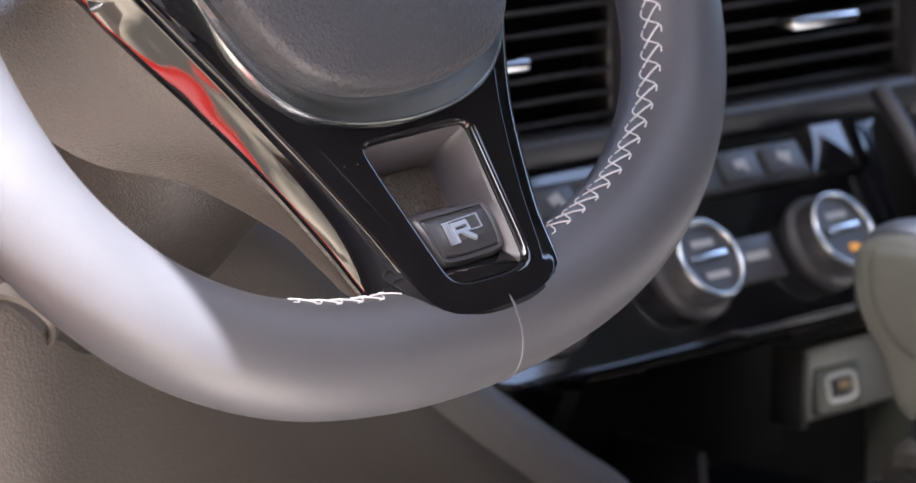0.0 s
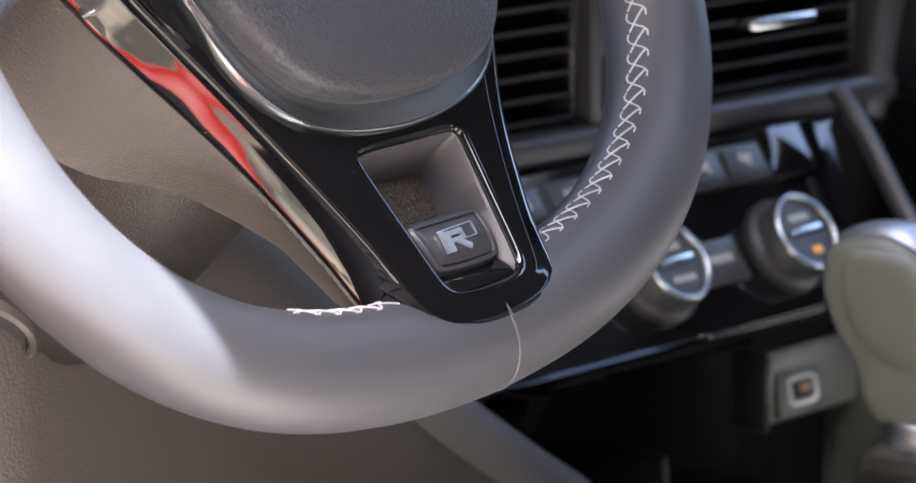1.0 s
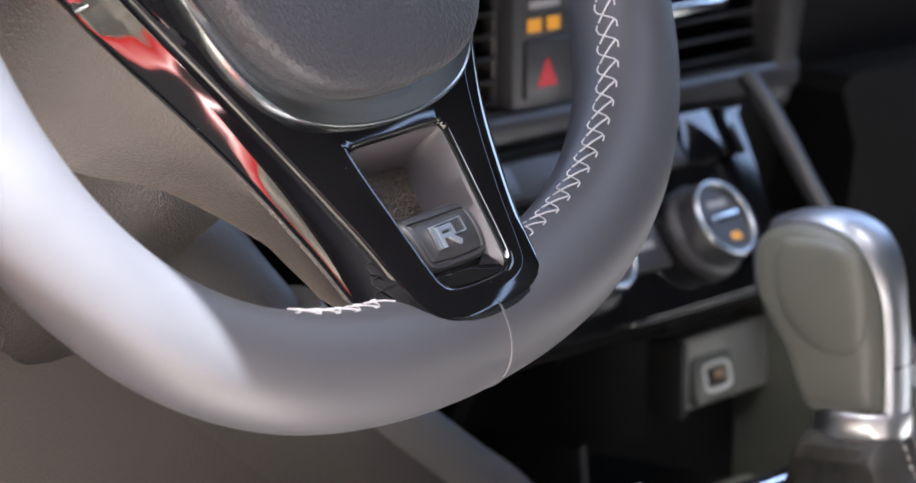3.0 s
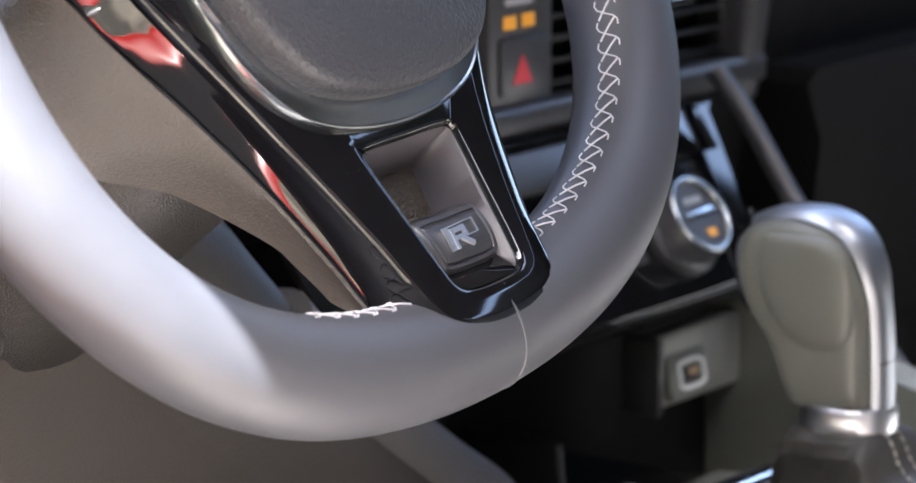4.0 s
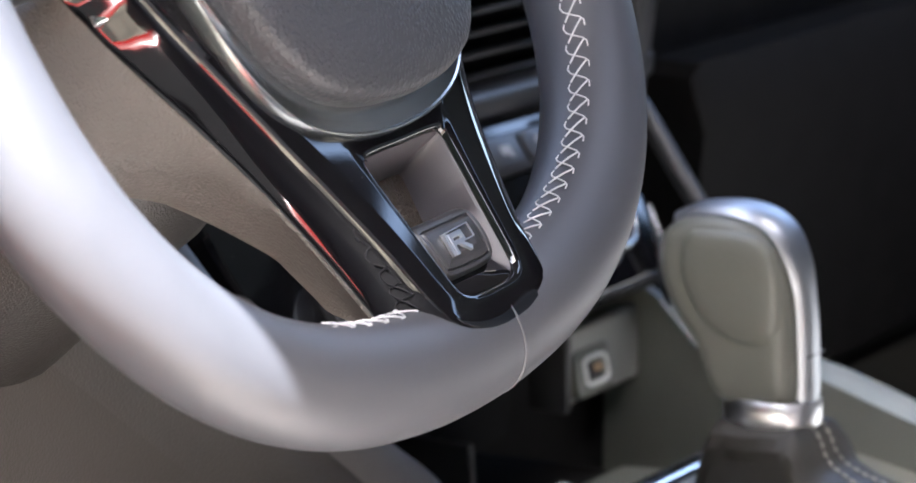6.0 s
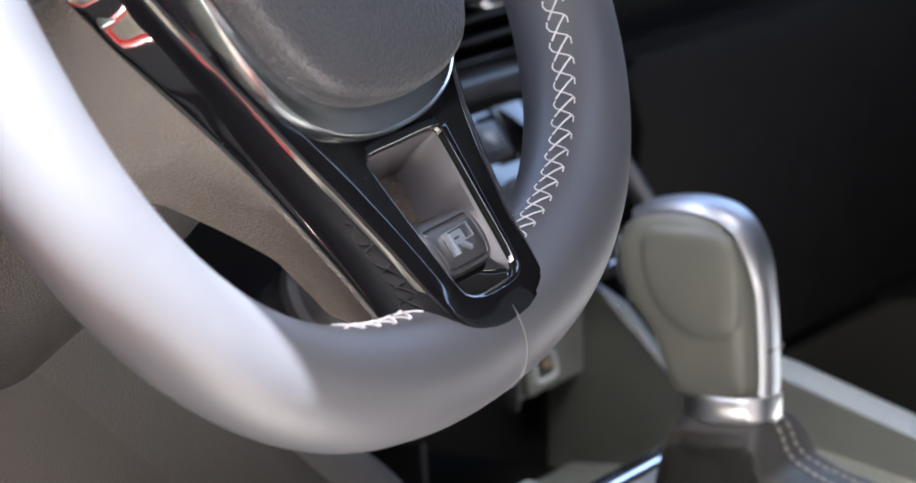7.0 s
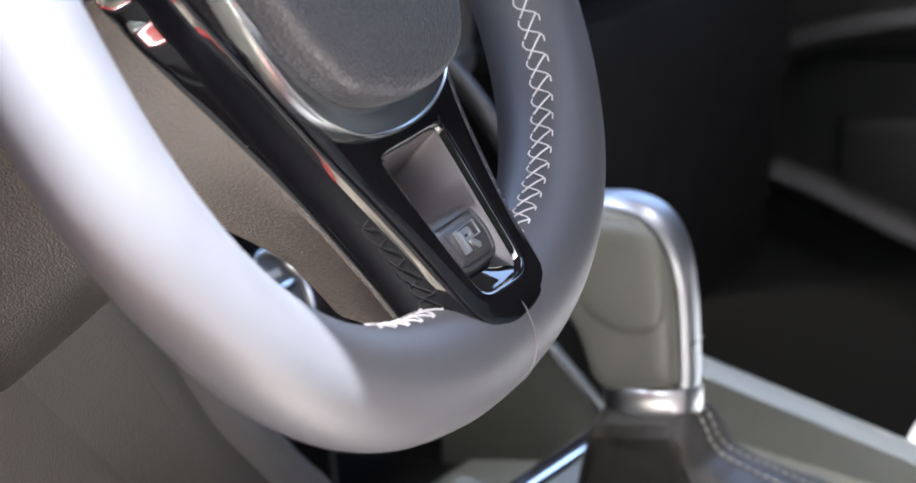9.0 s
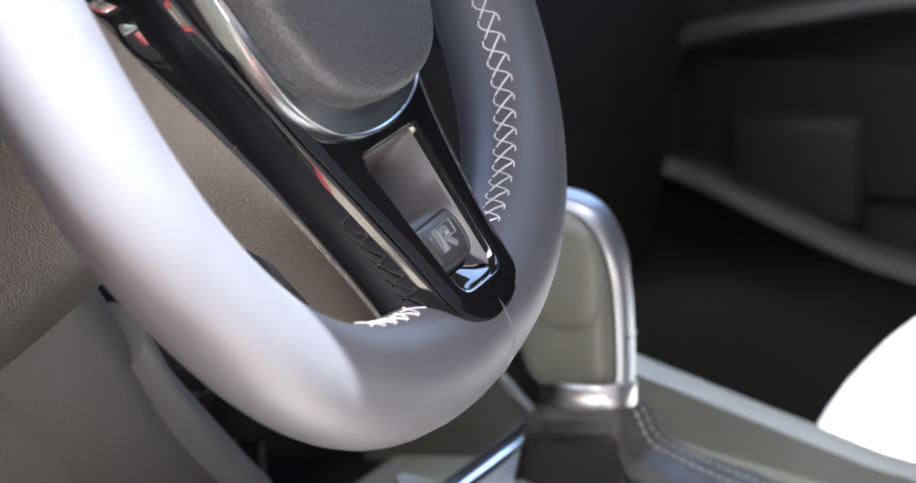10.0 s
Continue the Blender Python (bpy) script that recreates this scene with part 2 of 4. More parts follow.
def rim_surface(i, ang, extra=0.0):
    c, t, o = rim_frame(i)
    ro, rn = rim_section(i)
    left = max(0.0, min(1.0, (-c.x - 0.005) / 0.05)) * max(0.0, min(1.0, (-c.y - 0.04) / 0.05))
    ro -= 0.0018 * left * max(0.0, math.cos(ang))
    rn -= 0.0042 * left * max(0.0, -math.sin(ang))
    return c + o * (ro + extra) * math.cos(ang) + Z * (rn + extra) * math.sin(ang)


wheel = thing("steering_wheel", "flat-bottomed leather steering wheel with gloss black spoke and white cross stitching", "steering wheel", WHEEL)
bm = bmesh.new()
SIDES = 40
loops = [[rim_surface(i, 2 * math.pi * k / SIDES) for k in range(SIDES)] for i in range(len(RIM))]
loft(bm, loops + [loops[0]], False, False)
bmesh.ops.remove_doubles(bm, verts=bm.verts, dist=1e-6)
rim = part("rim", bm, RIM_LEATHER, wheel, "smooth dark grey leather rim")

# seam across the flat bottom
low_i = min(range(len(RIM)), key=lambda i: abs(RIM[i].x - 0.0015) + (10 if RIM[i].y > 0 else 0))
bm = bmesh.new()
tube(bm, [rim_surface(low_i, 2 * math.pi * k / 48, -0.0003) for k in range(48)], 0.00080, 8, True)
part("seam", bm, RIM_LEATHER, rim, "raised leather seam")

# cross stitches along the inner side, one shared mesh
PITCH = 0.0074
bm = bmesh.new()
W2 = 0.0036
for path, thick in (([(-0.85 * W2, -0.06), (-0.32 * W2, 0.32), (0.25 * W2, 0.74), (0.82 * W2, 1.16)], 0.00035), ([(-1.00 * W2, 0.98), (-1.12 * W2, 0.72), (-0.85 * W2, 0.46), (0.0, 0.22), (0.70 * W2, 0.06), (1.06 * W2, -0.12), (1.06 * W2, -0.40)], 0.00030)):
    tube(bm, [Vector((x, y * PITCH, 0.0002 + 0.0003 * math.sin(math.pi * k / (len(path) - 1)) - x * x / 0.038)) for k, (x, y) in enumerate(path)], thick, 5)
bmesh.ops.recalc_face_normals(bm, faces=bm.faces)
stitch_mesh = bpy.data.meshes.new("stitch")
bm.to_mesh(stitch_mesh)
bm.free()
stitch_mesh.materials.append(THREAD)
run, last = 0.0, None
for i in range(len(RIM)):
    p = rim_surface(i, radians(154))
    if last is not None:
        run += (p - last).length
    last = p
    if run >= PITCH and not (abs(p.x) < 0.041 and p.y < 0) and p.x > -0.080:
        run = 0.0
        _, t, o = rim_frame(i)
        ob = new("stitch", stitch_mesh)
        ob.parent = rim
        jig = random.uniform(-0.06, 0.06)
        y = (t + 0.5 * jig * (o + Z)).normalized()
        n = (-o * math.cos(radians(26)) + Z * math.sin(radians(26))).normalized()
        x = y.cross(n)
        ob.matrix_basis = Matrix(((x.x, y.x, n.x, p.x), (x.y, y.y, n.y, p.y), (x.z, y.z, n.z, p.z), (0, 0, 0, 1)))


def face_n(a, b):
    """Height of the spoke's face: it rises towards the rim."""
    k = (-b - 0.075) / 0.072
    return 0.0105 + 0.0093 * 0.5 * (k + math.sqrt(k * k + 0.03))


def shell_n(a, b):
    """Height at which the gloss trim meets the grained shell."""
    return -0.0112 + 0.0090 * max(0.0, min(1.1, (-b - 0.015) / 0.111))


# gloss black spoke trim, with the opening cut through it
OUT = both([(0.0, 0.012), (0.050, 0.012), (0.092, 0.008), (0.0865, -0.012), (0.0770, -0.0313), (0.0640, -0.0555), (0.0510, -0.0825), (0.0405, -0.111),
            (0.0345, -0.132), (0.0300, -0.1415), (0.0215, -0.1470), (0.0100, -0.1490), (0.0, -0.1493)])
OPEN = both([(0.0, -0.0815), (0.0180, -0.0815), (0.0245, -0.0828), (0.0250, -0.0890), (0.0225, -0.110), (0.0200, -0.1290), (0.0180, -0.1350), (0.0120, -0.1375), (0.0, -0.1380)])
out_loop = spline([(a, b, 0) for a, b in OUT], 120)
open_loop = spline([(a, b, 0) for a, b in OPEN], 80)


def toward(loop, p, c):
    """The point of the loop on the ray from c through p."""
    d = p - c
    best = None
    for q, r in zip(loop, loop[1:] + loop[:1]):
        e = r - q
        den = d.x * e.y - d.y * e.x
        if abs(den) < 1e-12:
            continue
        f = ((q.x - c.x) * e.y - (q.y - c.y) * e.x) / den
        g = ((q.x - c.x) * d.y - (q.y - c.y) * d.x) / den
        if f > 0 and -1e-6 <= g <= 1 + 1e-6 and (best is None or f < best[0]):
            best = (f, q + e * g)
    return best[1]


def facet(d):
    """The outline drawn in by d where the rounded flanks begin, less under the cover."""
    return [p + (q - p) * max(0.0022, d * max(0.0, min(1.0, (-p.y - 0.02) / 0.025))) for p, q in zip(out_loop, grow(out_loop, -1.0))]


def sunk(loop, d):
    """The face lowered by d, less at the tip where it meets the rim."""
    return [Vector((p.x, p.y, face_n(p.x, p.y) - d * (0.72 + 0.28 * math.tanh(p.x / 0.012)) * (1 - 0.78 * max(0.0, min(1.0, (-p.y - 0.122) / 0.020))))) for p in loop]


bm = bmesh.new()
face_edge = facet(0.0085)
open_loop = [toward(open_loop, p, Vector((0, -0.110, 0))) for p in face_edge]
lip_edge = grow(open_loop, 0.0012)
steps = [lift([p.lerp(q, k / 8) for p, q in zip(face_edge, lip_edge)], face_n) for k in range(9)]
grid = loft(bm, steps, False, False)
rows = [grid[0], grid[-1]]


def skirt(bm, first, loops):
    prev = first
    for loop in loops:
        cur = [bm.verts.new(p) for p in loop]
        for i in range(len(cur)):
            j = (i + 1) % len(cur)
            bm.faces.new((prev[i], prev[j], cur[j], cur[i]))
        prev = cur


def drop(loop, d):
    return [Vector((p.x, p.y, face_n(p.x, p.y) - d)) for p in loop]


def wall(k, d):
    """The gloss flank between the face's edge and the shell."""
    g = grow(out_loop, d)
    return [Vector((p.x, p.y, (1 - k) * (sunk([p], 0.0052)[0].z - 0.0008) + k * shell_n(p.x, p.y))) for p in g]


skirt(bm, rows[0], [sunk(facet(0.0076), 0.0002), sunk(facet(0.0064), 0.0005), sunk(facet(0.0046), 0.0010), sunk(facet(0.0028), 0.0015), sunk(grow(out_loop, -0.0012), 0.0021), sunk(grow(out_loop, -0.0002), 0.0032), sunk(grow(out_loop, 0.0004), 0.0048), wall(0.12, 0.0011), wall(0.28, 0.0020), wall(0.46, 0.0028), wall(0.64, 0.0036), wall(0.82, 0.0043), wall(0.95, 0.0047), wall(1.0, 0.0045), lift(grow(out_loop, -0.0010), lambda a, b: shell_n(a, b) - 0.003)])
def lip(d, depth):
    """The narrow chamfer round the opening."""
    return [q - Vector((0, 0, depth - face_n(p.x, p.y))) for p, q in zip(open_loop, grow(open_loop, d))]


skirt(bm, rows[1], [lip(0.0004, 0.0002), lip(-0.0003, 0.0008), lip(-0.0010, 0.0030), lip(-0.0013, 0.0048)])
part("spoke_trim", skewed(bm), PIANO_BLACK, wheel, "gloss black spoke trim with an opening")

# gloss tray that rises from the badge pad to the lower end of the opening
bm = bmesh.new()
tray_loop = spline([(a, b, 0) for a, b in both([(0.0, -0.1255), (0.0140, -0.1255), (0.0176, -0.1262), (0.0182, -0.1290), (0.0172, -0.1338), (0.0150, -0.1360), (0.0100, -0.1371), (0.0, -0.1374)])], 64)
tray_n = lambda a, b: face_n(0, -0.1374) - 0.0009 - 0.85 * (b + 0.1374)
loft(bm, [lift(grow(tray_loop, -0.0010), lambda a, b: tray_n(a, b)), lift(grow(tray_loop, -0.0003), lambda a, b: tray_n(a, b) - 0.0002), lift(tray_loop, lambda a, b: tray_n(a, b) - 0.0012), lift(tray_loop, lambda a, b: tray_n(a, b) - 0.003)])
part("spoke_tray", skewed(bm), PIANO_BLACK, wheel, "gloss black tray under the badge pad")

# satin insert inside the opening: a funnel with a hole through it
bm = bmesh.new()
mouth = grow(open_loop, -0.0010)
throat = spline([(a, b, 0) for a, b in both([(0.0, -0.0905), (0.0150, -0.0905), (0.0188, -0.0915), (0.0190, -0.097), (0.0178, -0.1115), (0.0150, -0.1140), (0.0, -0.1145)])], 400)
throat = [toward(throat, p, Vector((0, -0.104, 0))) for p in mouth]
loft(bm, [drop(mouth, 0.0026), drop(grow(mouth, -0.0008), 0.0034), [Vector((0.35 * p.x + 0.65 * q.x, 0.35 * p.y + 0.65 * q.y, -0.002)) for p, q in zip(mouth, throat)], lift(throat, -0.0065), lift(throat, -0.012)], False, False)
part("spoke_insert", skewed(bm), INSERT_GREY, wheel, "dark grey satin insert in the opening")

bm = bmesh.new()
loft(bm, [lift(grow(throat, 0.002), -0.0085), lift(grow(throat, 0.002), -0.0115)])
part("insert_back", skewed(bm), material("insert_brown", (0.060, 0.047, 0.036), 0.55, vary=0.25, bump=1.0, bump_scale=800, cells="pebble"), wheel, "brown grained panel at the bottom of the opening")
bm = bmesh.new()
pad_loop = spline([(a, b, 0) for a, b in both([(0.0, -0.1090), (0.0135, -0.1090), (0.0168, -0.1105), (0.0176, -0.1140), (0.0166, -0.1240), (0.0150, -0.1282), (0.0110, -0.1298), (0.0, -0.1302)])], 64)
pad_n = lambda a, b: face_n(a, b) - 0.0026 - 18 * (b + 0.12) ** 2
loft(bm, [lift(grow(pad_loop, -0.0050), lambda a, b: pad_n(a, b) + 0.0002), lift(grow(pad_loop, -0.0036), lambda a, b: pad_n(a, b) - 0.0001), lift(grow(pad_loop, -0.0031), lambda a, b: pad_n(a, b) - 0.0009), lift(grow(pad_loop, -0.0026), lambda a, b: pad_n(a, b) - 0.0002), lift(grow(pad_loop, -0.0014), pad_n), lift(grow(pad_loop, -0.0004), lambda a, b: pad_n(a, b) - 0.0008), lift(pad_loop, lambda a, b: pad_n(a, b) - 0.002), lift(pad_loop, -0.004)])
pad = part("badge_pad", skewed(bm), BUTTON_BLACK, wheel, "black button pad that carries the badge")

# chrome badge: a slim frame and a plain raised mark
def bar(x0, y0, x1, y1, w, h, z):
    bm = bmesh.new()
    d = Vector((x1 - x0, y1 - y0, 0)).normalized()
    s = Vector((-d.y, d.x, 0)) * w / 2
    p, q = Vector((x0, y0, z)), Vector((x1, y1, z))
    up = Vector((0, 0, h))
    k = 0.8
    loft(bm, [[p - s, q - s, q + s, p + s], [p - s * k + up, q - s * k + up, q + s * k + up, p + s * k + up]])
    return bm


BADGE = Matrix.Translation((0, -0.1188, 0.0132)) @ Matrix.Rotation(radians(-2), 4, "Z") @ Matrix.Rotation(radians(-7), 4, "X") @ Matrix.Diagonal((0.84, 0.90, 1, 1))
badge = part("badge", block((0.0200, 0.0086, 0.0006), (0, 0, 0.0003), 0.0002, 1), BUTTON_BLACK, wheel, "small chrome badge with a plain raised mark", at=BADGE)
BADGE_METAL = material("badge_metal", (0.85, 0.86, 0.88), 0.34, metal=1.0, vary=0.04)
for x0, y0, x1, y1, w in ((-0.010, 0.0043, 0.010, 0.0043, 0.0005), (0.010, 0.0043, 0.010, -0.0012, 0.0005), (0.010, -0.0012, 0.003, -0.0012, 0.0005)):
    part("badge_frame", bar(x0, y0, x1, y1, w, 0.0006, 0.0006), BADGE_METAL, badge, flat=True)
for x0, y0, x1, y1, w in ((-0.0092, 0.004, -0.0098, -0.0048, 0.0009), (-0.0078, 0.004, -0.0084, -0.0048, 0.0010), (-0.006, 0.0024, 0.0022, 0.0024, 0.0022), (-0.006, -0.0006, 0.0016, -0.0006, 0.0018),
                          (0.0020, 0.0030, 0.0022, -0.0012, 0.0018), (-0.0056, 0.0034, -0.0062, -0.0048, 0.0020), (-0.0012, -0.001, 0.0040, -0.0048, 0.0022)):
    part("raised_mark", bar(x0, y0, x1, y1, w, 0.0011, 0.0006), BADGE_METAL, badge, flat=True)

# satin metal surround and the grained cover inside it
COVER = both([(0.0, 0.060), (0.040, 0.060), (0.060, 0.050), (0.070, 0.020), (0.0690, -0.0100), (0.0640, -0.0290), (0.0575, -0.0440), (0.0500, -0.0545), (0.0405, -0.0620), (0.0280, -0.0668), (0.0150, -0.0693), (0.0, -0.0702)])
cover_loop = spline([(a, b, 0) for a, b in COVER], 120)
bm = bmesh.new()
def wide(loop, d):
    """Grown, and more so towards the bottom where the surround is broad."""
    n = grow(loop, 1.0)
    return [p + (q - p) * d * (0.30 + 0.70 * max(0, min(1, (-p.y - 0.02) / 0.045))) for p, q in zip(loop, n)]
loft(bm, [lift(grow(cover_loop, -0.003), 0.0150), lift(grow(cover_loop, 0.0002), 0.0152), lift(wide(cover_loop, 0.0030), 0.0144), lift(wide(cover_loop, 0.0060), 0.0139), lift(wide(cover_loop, 0.0067), 0.0143), lift(wide(cover_loop, 0.0073), 0.0141), lift(wide(cover_loop, 0.0077), 0.0131), lift(wide(cover_loop, 0.0078), 0.0112), lift(wide(cover_loop, 0.0070), 0.006)], True, False)
part("cover_surround", skewed(bm), SATIN_CHROME, wheel, "satin metal surround of the airbag cover")
bm = bmesh.new()
mid = Vector((0, -0.008, 0))
def shrunk(k):
    return [mid + (p - mid) * k for p in cover_loop]
edge = ((-0.0022, 0.0150), (-0.0014, 0.0205), (-0.0017, 0.0240), (-0.0027, 0.0261), (-0.0045, 0.0273), (-0.0075, 0.0281))
dome = ((0.78, 0.0293), (0.62, 0.0305), (0.45, 0.0315), (0.25, 0.0323), (0.08, 0.0326))
loft(bm, [lift(grow(cover_loop, d), z) for d, z in edge] + [lift(shrunk(k), z) for k, z in dome])
part("airbag_cover", skewed(bm), PAD_PLASTIC, wheel, "grained dark grey airbag cover")

# grained rear shell of hub and spoke
SHELL = both([(0.0, 0.014), (0.070, 0.012), (0.105, 0.006), (0.122, -0.006), (0.1140, -0.030), (0.1015, -0.047), (0.0880, -0.0575), (0.0700, -0.0648), (0.0565, -0.0712), (0.0470, -0.0830), (0.0405, -0.0940), (0.0350, -0.1050), (0.0288, -0.1160), (0.0215, -0.1270), (0.0, -0.1330)])
tops_loop = grow(out_loop, 0.0050)
shell_loop = [min((q for q in spline([(a, b, 0) for a, b in SHELL], 480)), key=lambda q: abs(math.atan2(q.x, -q.y - 0.02) - math.atan2(p.x, -p.y - 0.02))) for p in tops_loop]
def shell_end(p, d=0.0):
    """Depth of the shell: deep round the hub, shallow along the narrow spoke."""
    k = max(0.0, min(1.0, (-p.y - 0.070) / 0.030))
    return -0.041 + 0.0145 * k - d
def deeper(loop, d):
    return [Vector((p.x, p.y, shell_end(p, d))) for p in loop]
def between(k):
    return [p.lerp(q, k) for p, q in zip(tops_loop, shell_loop)]
def mixed(k):
    return [Vector((q.x, q.y, (1 - k) * (shell_n(p.x, p.y) - 0.0012) + shell_end(s) * k)) for p, q, s in zip(tops_loop, between(k ** 0.8), shell_loop)]
bm = bmesh.new()
loft(bm, [lift(grow(tops_loop, -0.004), lambda a, b: shell_n(a, b) - 0.001), lift(grow(tops_loop, -0.0006), lambda a, b: shell_n(a, b) + 0.0002), lift(tops_loop, lambda a, b: shell_n(a, b) - 0.0012), mixed(0.35), mixed(0.7), mixed(0.9), deeper(shell_loop, 0.0), deeper(grow(shell_loop, -0.003), 0.004), [Vector((p.x * 0.75, p.y * 0.75, shell_end(p, 0.008))) for p in shell_loop], [Vector((p.x * 0.45, p.y * 0.45, shell_end(p, 0.012))) for p in shell_loop]], False, True)
part("rear_shell", skewed(bm), SHELL_PLASTIC, wheel, "grained warm grey plastic shell behind the spoke")

# gloss corner piece where the spoke meets the left switch arm
n = (WHEEL.to_3x3().inverted() @ Vector((-0.74, -0.45, 0.50))).normalized()
x = (Vector((0.95, -0.25, 0)) - n * n.dot(Vector((0.95, -0.25, 0)))).normalized()
y = n.cross(x)
c = Vector((-0.0795, 0.004, -0.0085)) + n * 0.0055
part("corner_piece", block((0.017, 0.027, 0.004), (0, 0, 0), 0.0010, 2, Matrix(((x.x, y.x, n.x, c.x), (x.y, y.y, n.y, c.y), (x.z, y.z, n.z, c.z), (0, 0, 0, 1)))), CHROME, wheel, "bright metal corner piece")

# side spokes, out to the rim, with their gloss faces
for side in (-1, 1):
    bm = block((0.080, 0.040, 0.016), (side * 0.120, 0.028, 0.000), 0.005, 3)
    sp = part("side_spoke", bm, DASH_SATIN, wheel)
    part("spoke_switch_panel", block((0.062, 0.034, 0.004), (side * 0.106, 0.026, 0.0100), 0.0015, 2), PIANO_BLACK, sp, "gloss black switch panel")

# ---- steering column ----
column = thing("steering_column", "warm grey grained plastic steering column shroud behind the wheel", "steering column", WHEEL @ Matrix.Rotation(-ROT, 4, "Z"))
bm = bmesh.new()
def oval(w, t, b, z, n=48):
    pts = []
    for k in range(n):
        c, s = math.cos(2 * math.pi * k / n), math.sin(2 * math.pi * k / n)
        pts.append(Vector((w * math.copysign(abs(c) ** 0.75, c), (t if s > 0 else b) * math.copysign(abs(s) ** 0.8, s), z)))
    return pts
loft(bm, [oval(0.036, 0.04, 0.044, -0.050), oval(0.046, 0.05, 0.060, -0.056), oval(0.052, 0.055, 0.074, -0.070), oval(0.0545, 0.06, 0.081, -0.088), oval(0.056, 0.06, 0.085, -0.107), oval(0.057, 0.06, 0.0925, -0.135), oval(0.058, 0.06, 0.101, -0.170), oval(0.058, 0.06, 0.109, -0.205), oval(0.058, 0.06, 0.111, -0.26), oval(0.058, 0.06, 0.111, -0.30)])
part("lower_cover", bm, COLUMN_PLASTIC, column, "grained lower column cover")

# round lock bezel low on the column's flank
AX = Vector((-0.72, -0.69, 0.0)).normalized()
SX = AX.cross(Z)
LOCK = Matrix(((SX.x, Z.x, AX.x, -0.0400), (SX.y, Z.y, AX.y, -0.0830), (SX.z, Z.z, AX.z, -0.1690), (0, 0, 0, 1)))
bezel_ring = part("lock_bezel", turned([(0.0165, -0.010), (0.0165, 0.0015), (0.0150, 0.0028), (0.0138, 0.0022), (0.0134, -0.001), (0.001, -0.0012)]), material("lock_satin", (0.055, 0.048, 0.042), 0.45, vary=0.12), column, "round satin lock bezel", at=LOCK)
part("lock_face", turned([(0.0120, -0.0011), (0.0118, 0.0002), (0.0100, 0.0008), (0.001, 0.0009)]), BUTTON_BLACK, bezel_ring, "dark satin lock face")


def spline_xz(pairs):
    return [(p.x, p.z) for p in spline([(x, 0, z) for x, z in pairs], 60, False)]


# ---- dashboard ----
dash = thing("dashboard", "black grained car dashboard with a warm grey knee panel", "dashboard", kind="structure")
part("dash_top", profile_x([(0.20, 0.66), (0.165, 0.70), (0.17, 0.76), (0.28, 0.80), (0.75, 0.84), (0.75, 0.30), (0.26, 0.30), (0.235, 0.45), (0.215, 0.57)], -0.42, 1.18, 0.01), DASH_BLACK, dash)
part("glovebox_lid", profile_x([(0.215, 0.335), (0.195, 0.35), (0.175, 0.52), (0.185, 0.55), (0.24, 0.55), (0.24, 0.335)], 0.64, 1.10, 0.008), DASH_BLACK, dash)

# knee panel under the column, with a rounded edge towards the console
bm = bmesh.new()
KNEE = spline([(-0.055, 0.600, 0), (0.02, 0.605, 0), (0.090, 0.590, 0), (0.142, 0.543, 0), (0.190, 0.496, 0), (0.260, 0.447, 0), (0.305, 0.417, 0), (0.350, 0.375, 0), (0.365, 0.28, 0), (0.20, 0.20, 0), (0.02, 0.20, 0), (-0.06, 0.30, 0), (-0.075, 0.46, 0)], 120)
def bowed(loop, d):
    return [Vector((p.x, 0.105 + d + 0.25 * (0.5 - p.y) ** 2 + 0.10 * max(0, p.x) ** 2, p.y)) for p in loop]
loft(bm, [bowed(grow(KNEE, -0.045), 0.0), bowed(grow(KNEE, -0.030), 0.002), bowed(grow(KNEE, -0.016), 0.007), bowed(grow(KNEE, -0.006), 0.016), bowed(KNEE, 0.030), bowed(KNEE, 0.09)])
part("knee_panel", bm, KNEE_PLASTIC, dash, "warm grey grained knee panel")

# rounded satin flank between knee panel and console; lighter grey paints in its highlight
bm = bmesh.new()
flank_line = [Vector((x, 0.105 + 0.019 + 0.25 * (0.5 - z) ** 2 + 0.10 * x * x, z)) for x, z in spline_xz([(0.142, 0.518), (0.158, 0.502), (0.180, 0.482), (0.250, 0.433), (0.294, 0.404), (0.334, 0.366), (0.345, 0.30)])]
tube(bm, flank_line, 0.0185, 20)
part("knee_edge", bm, material("edge_highlight", (0.070, 0.067, 0.067), 0.42, vary=0.1, bump=0.2, bump_scale=1500), dash, "satin rounded edge of the knee panel, its highlight painted in lighter grey")

# ---- air vents ----
bezel = thing("vent_surround", "dark satin surround of the twin centre air vents", "vent surround")
for name, size, c in (("lower_rail", (0.395, 0.030, 0.016), (0.398, 0.197, 0.5585)), ("upper_rail", (0.395, 0.030, 0.016), (0.398, 0.205, 0.655)), ("side_rail", (0.020, 0.035, 0.125), (0.592, 0.200, 0.604)), ("side_rail", (0.020, 0.035, 0.125), (0.206, 0.200, 0.604))):
    lean = 0 if size[0] > 0.1 else (14 if c[0] > 0.4 else -14)
    part(name, block(size, (0, 0, 0), 0.005, 3, Matrix.Translation(c) @ Matrix.Rotation(radians(lean), 4, "Y")), DASH_SATIN, bezel)


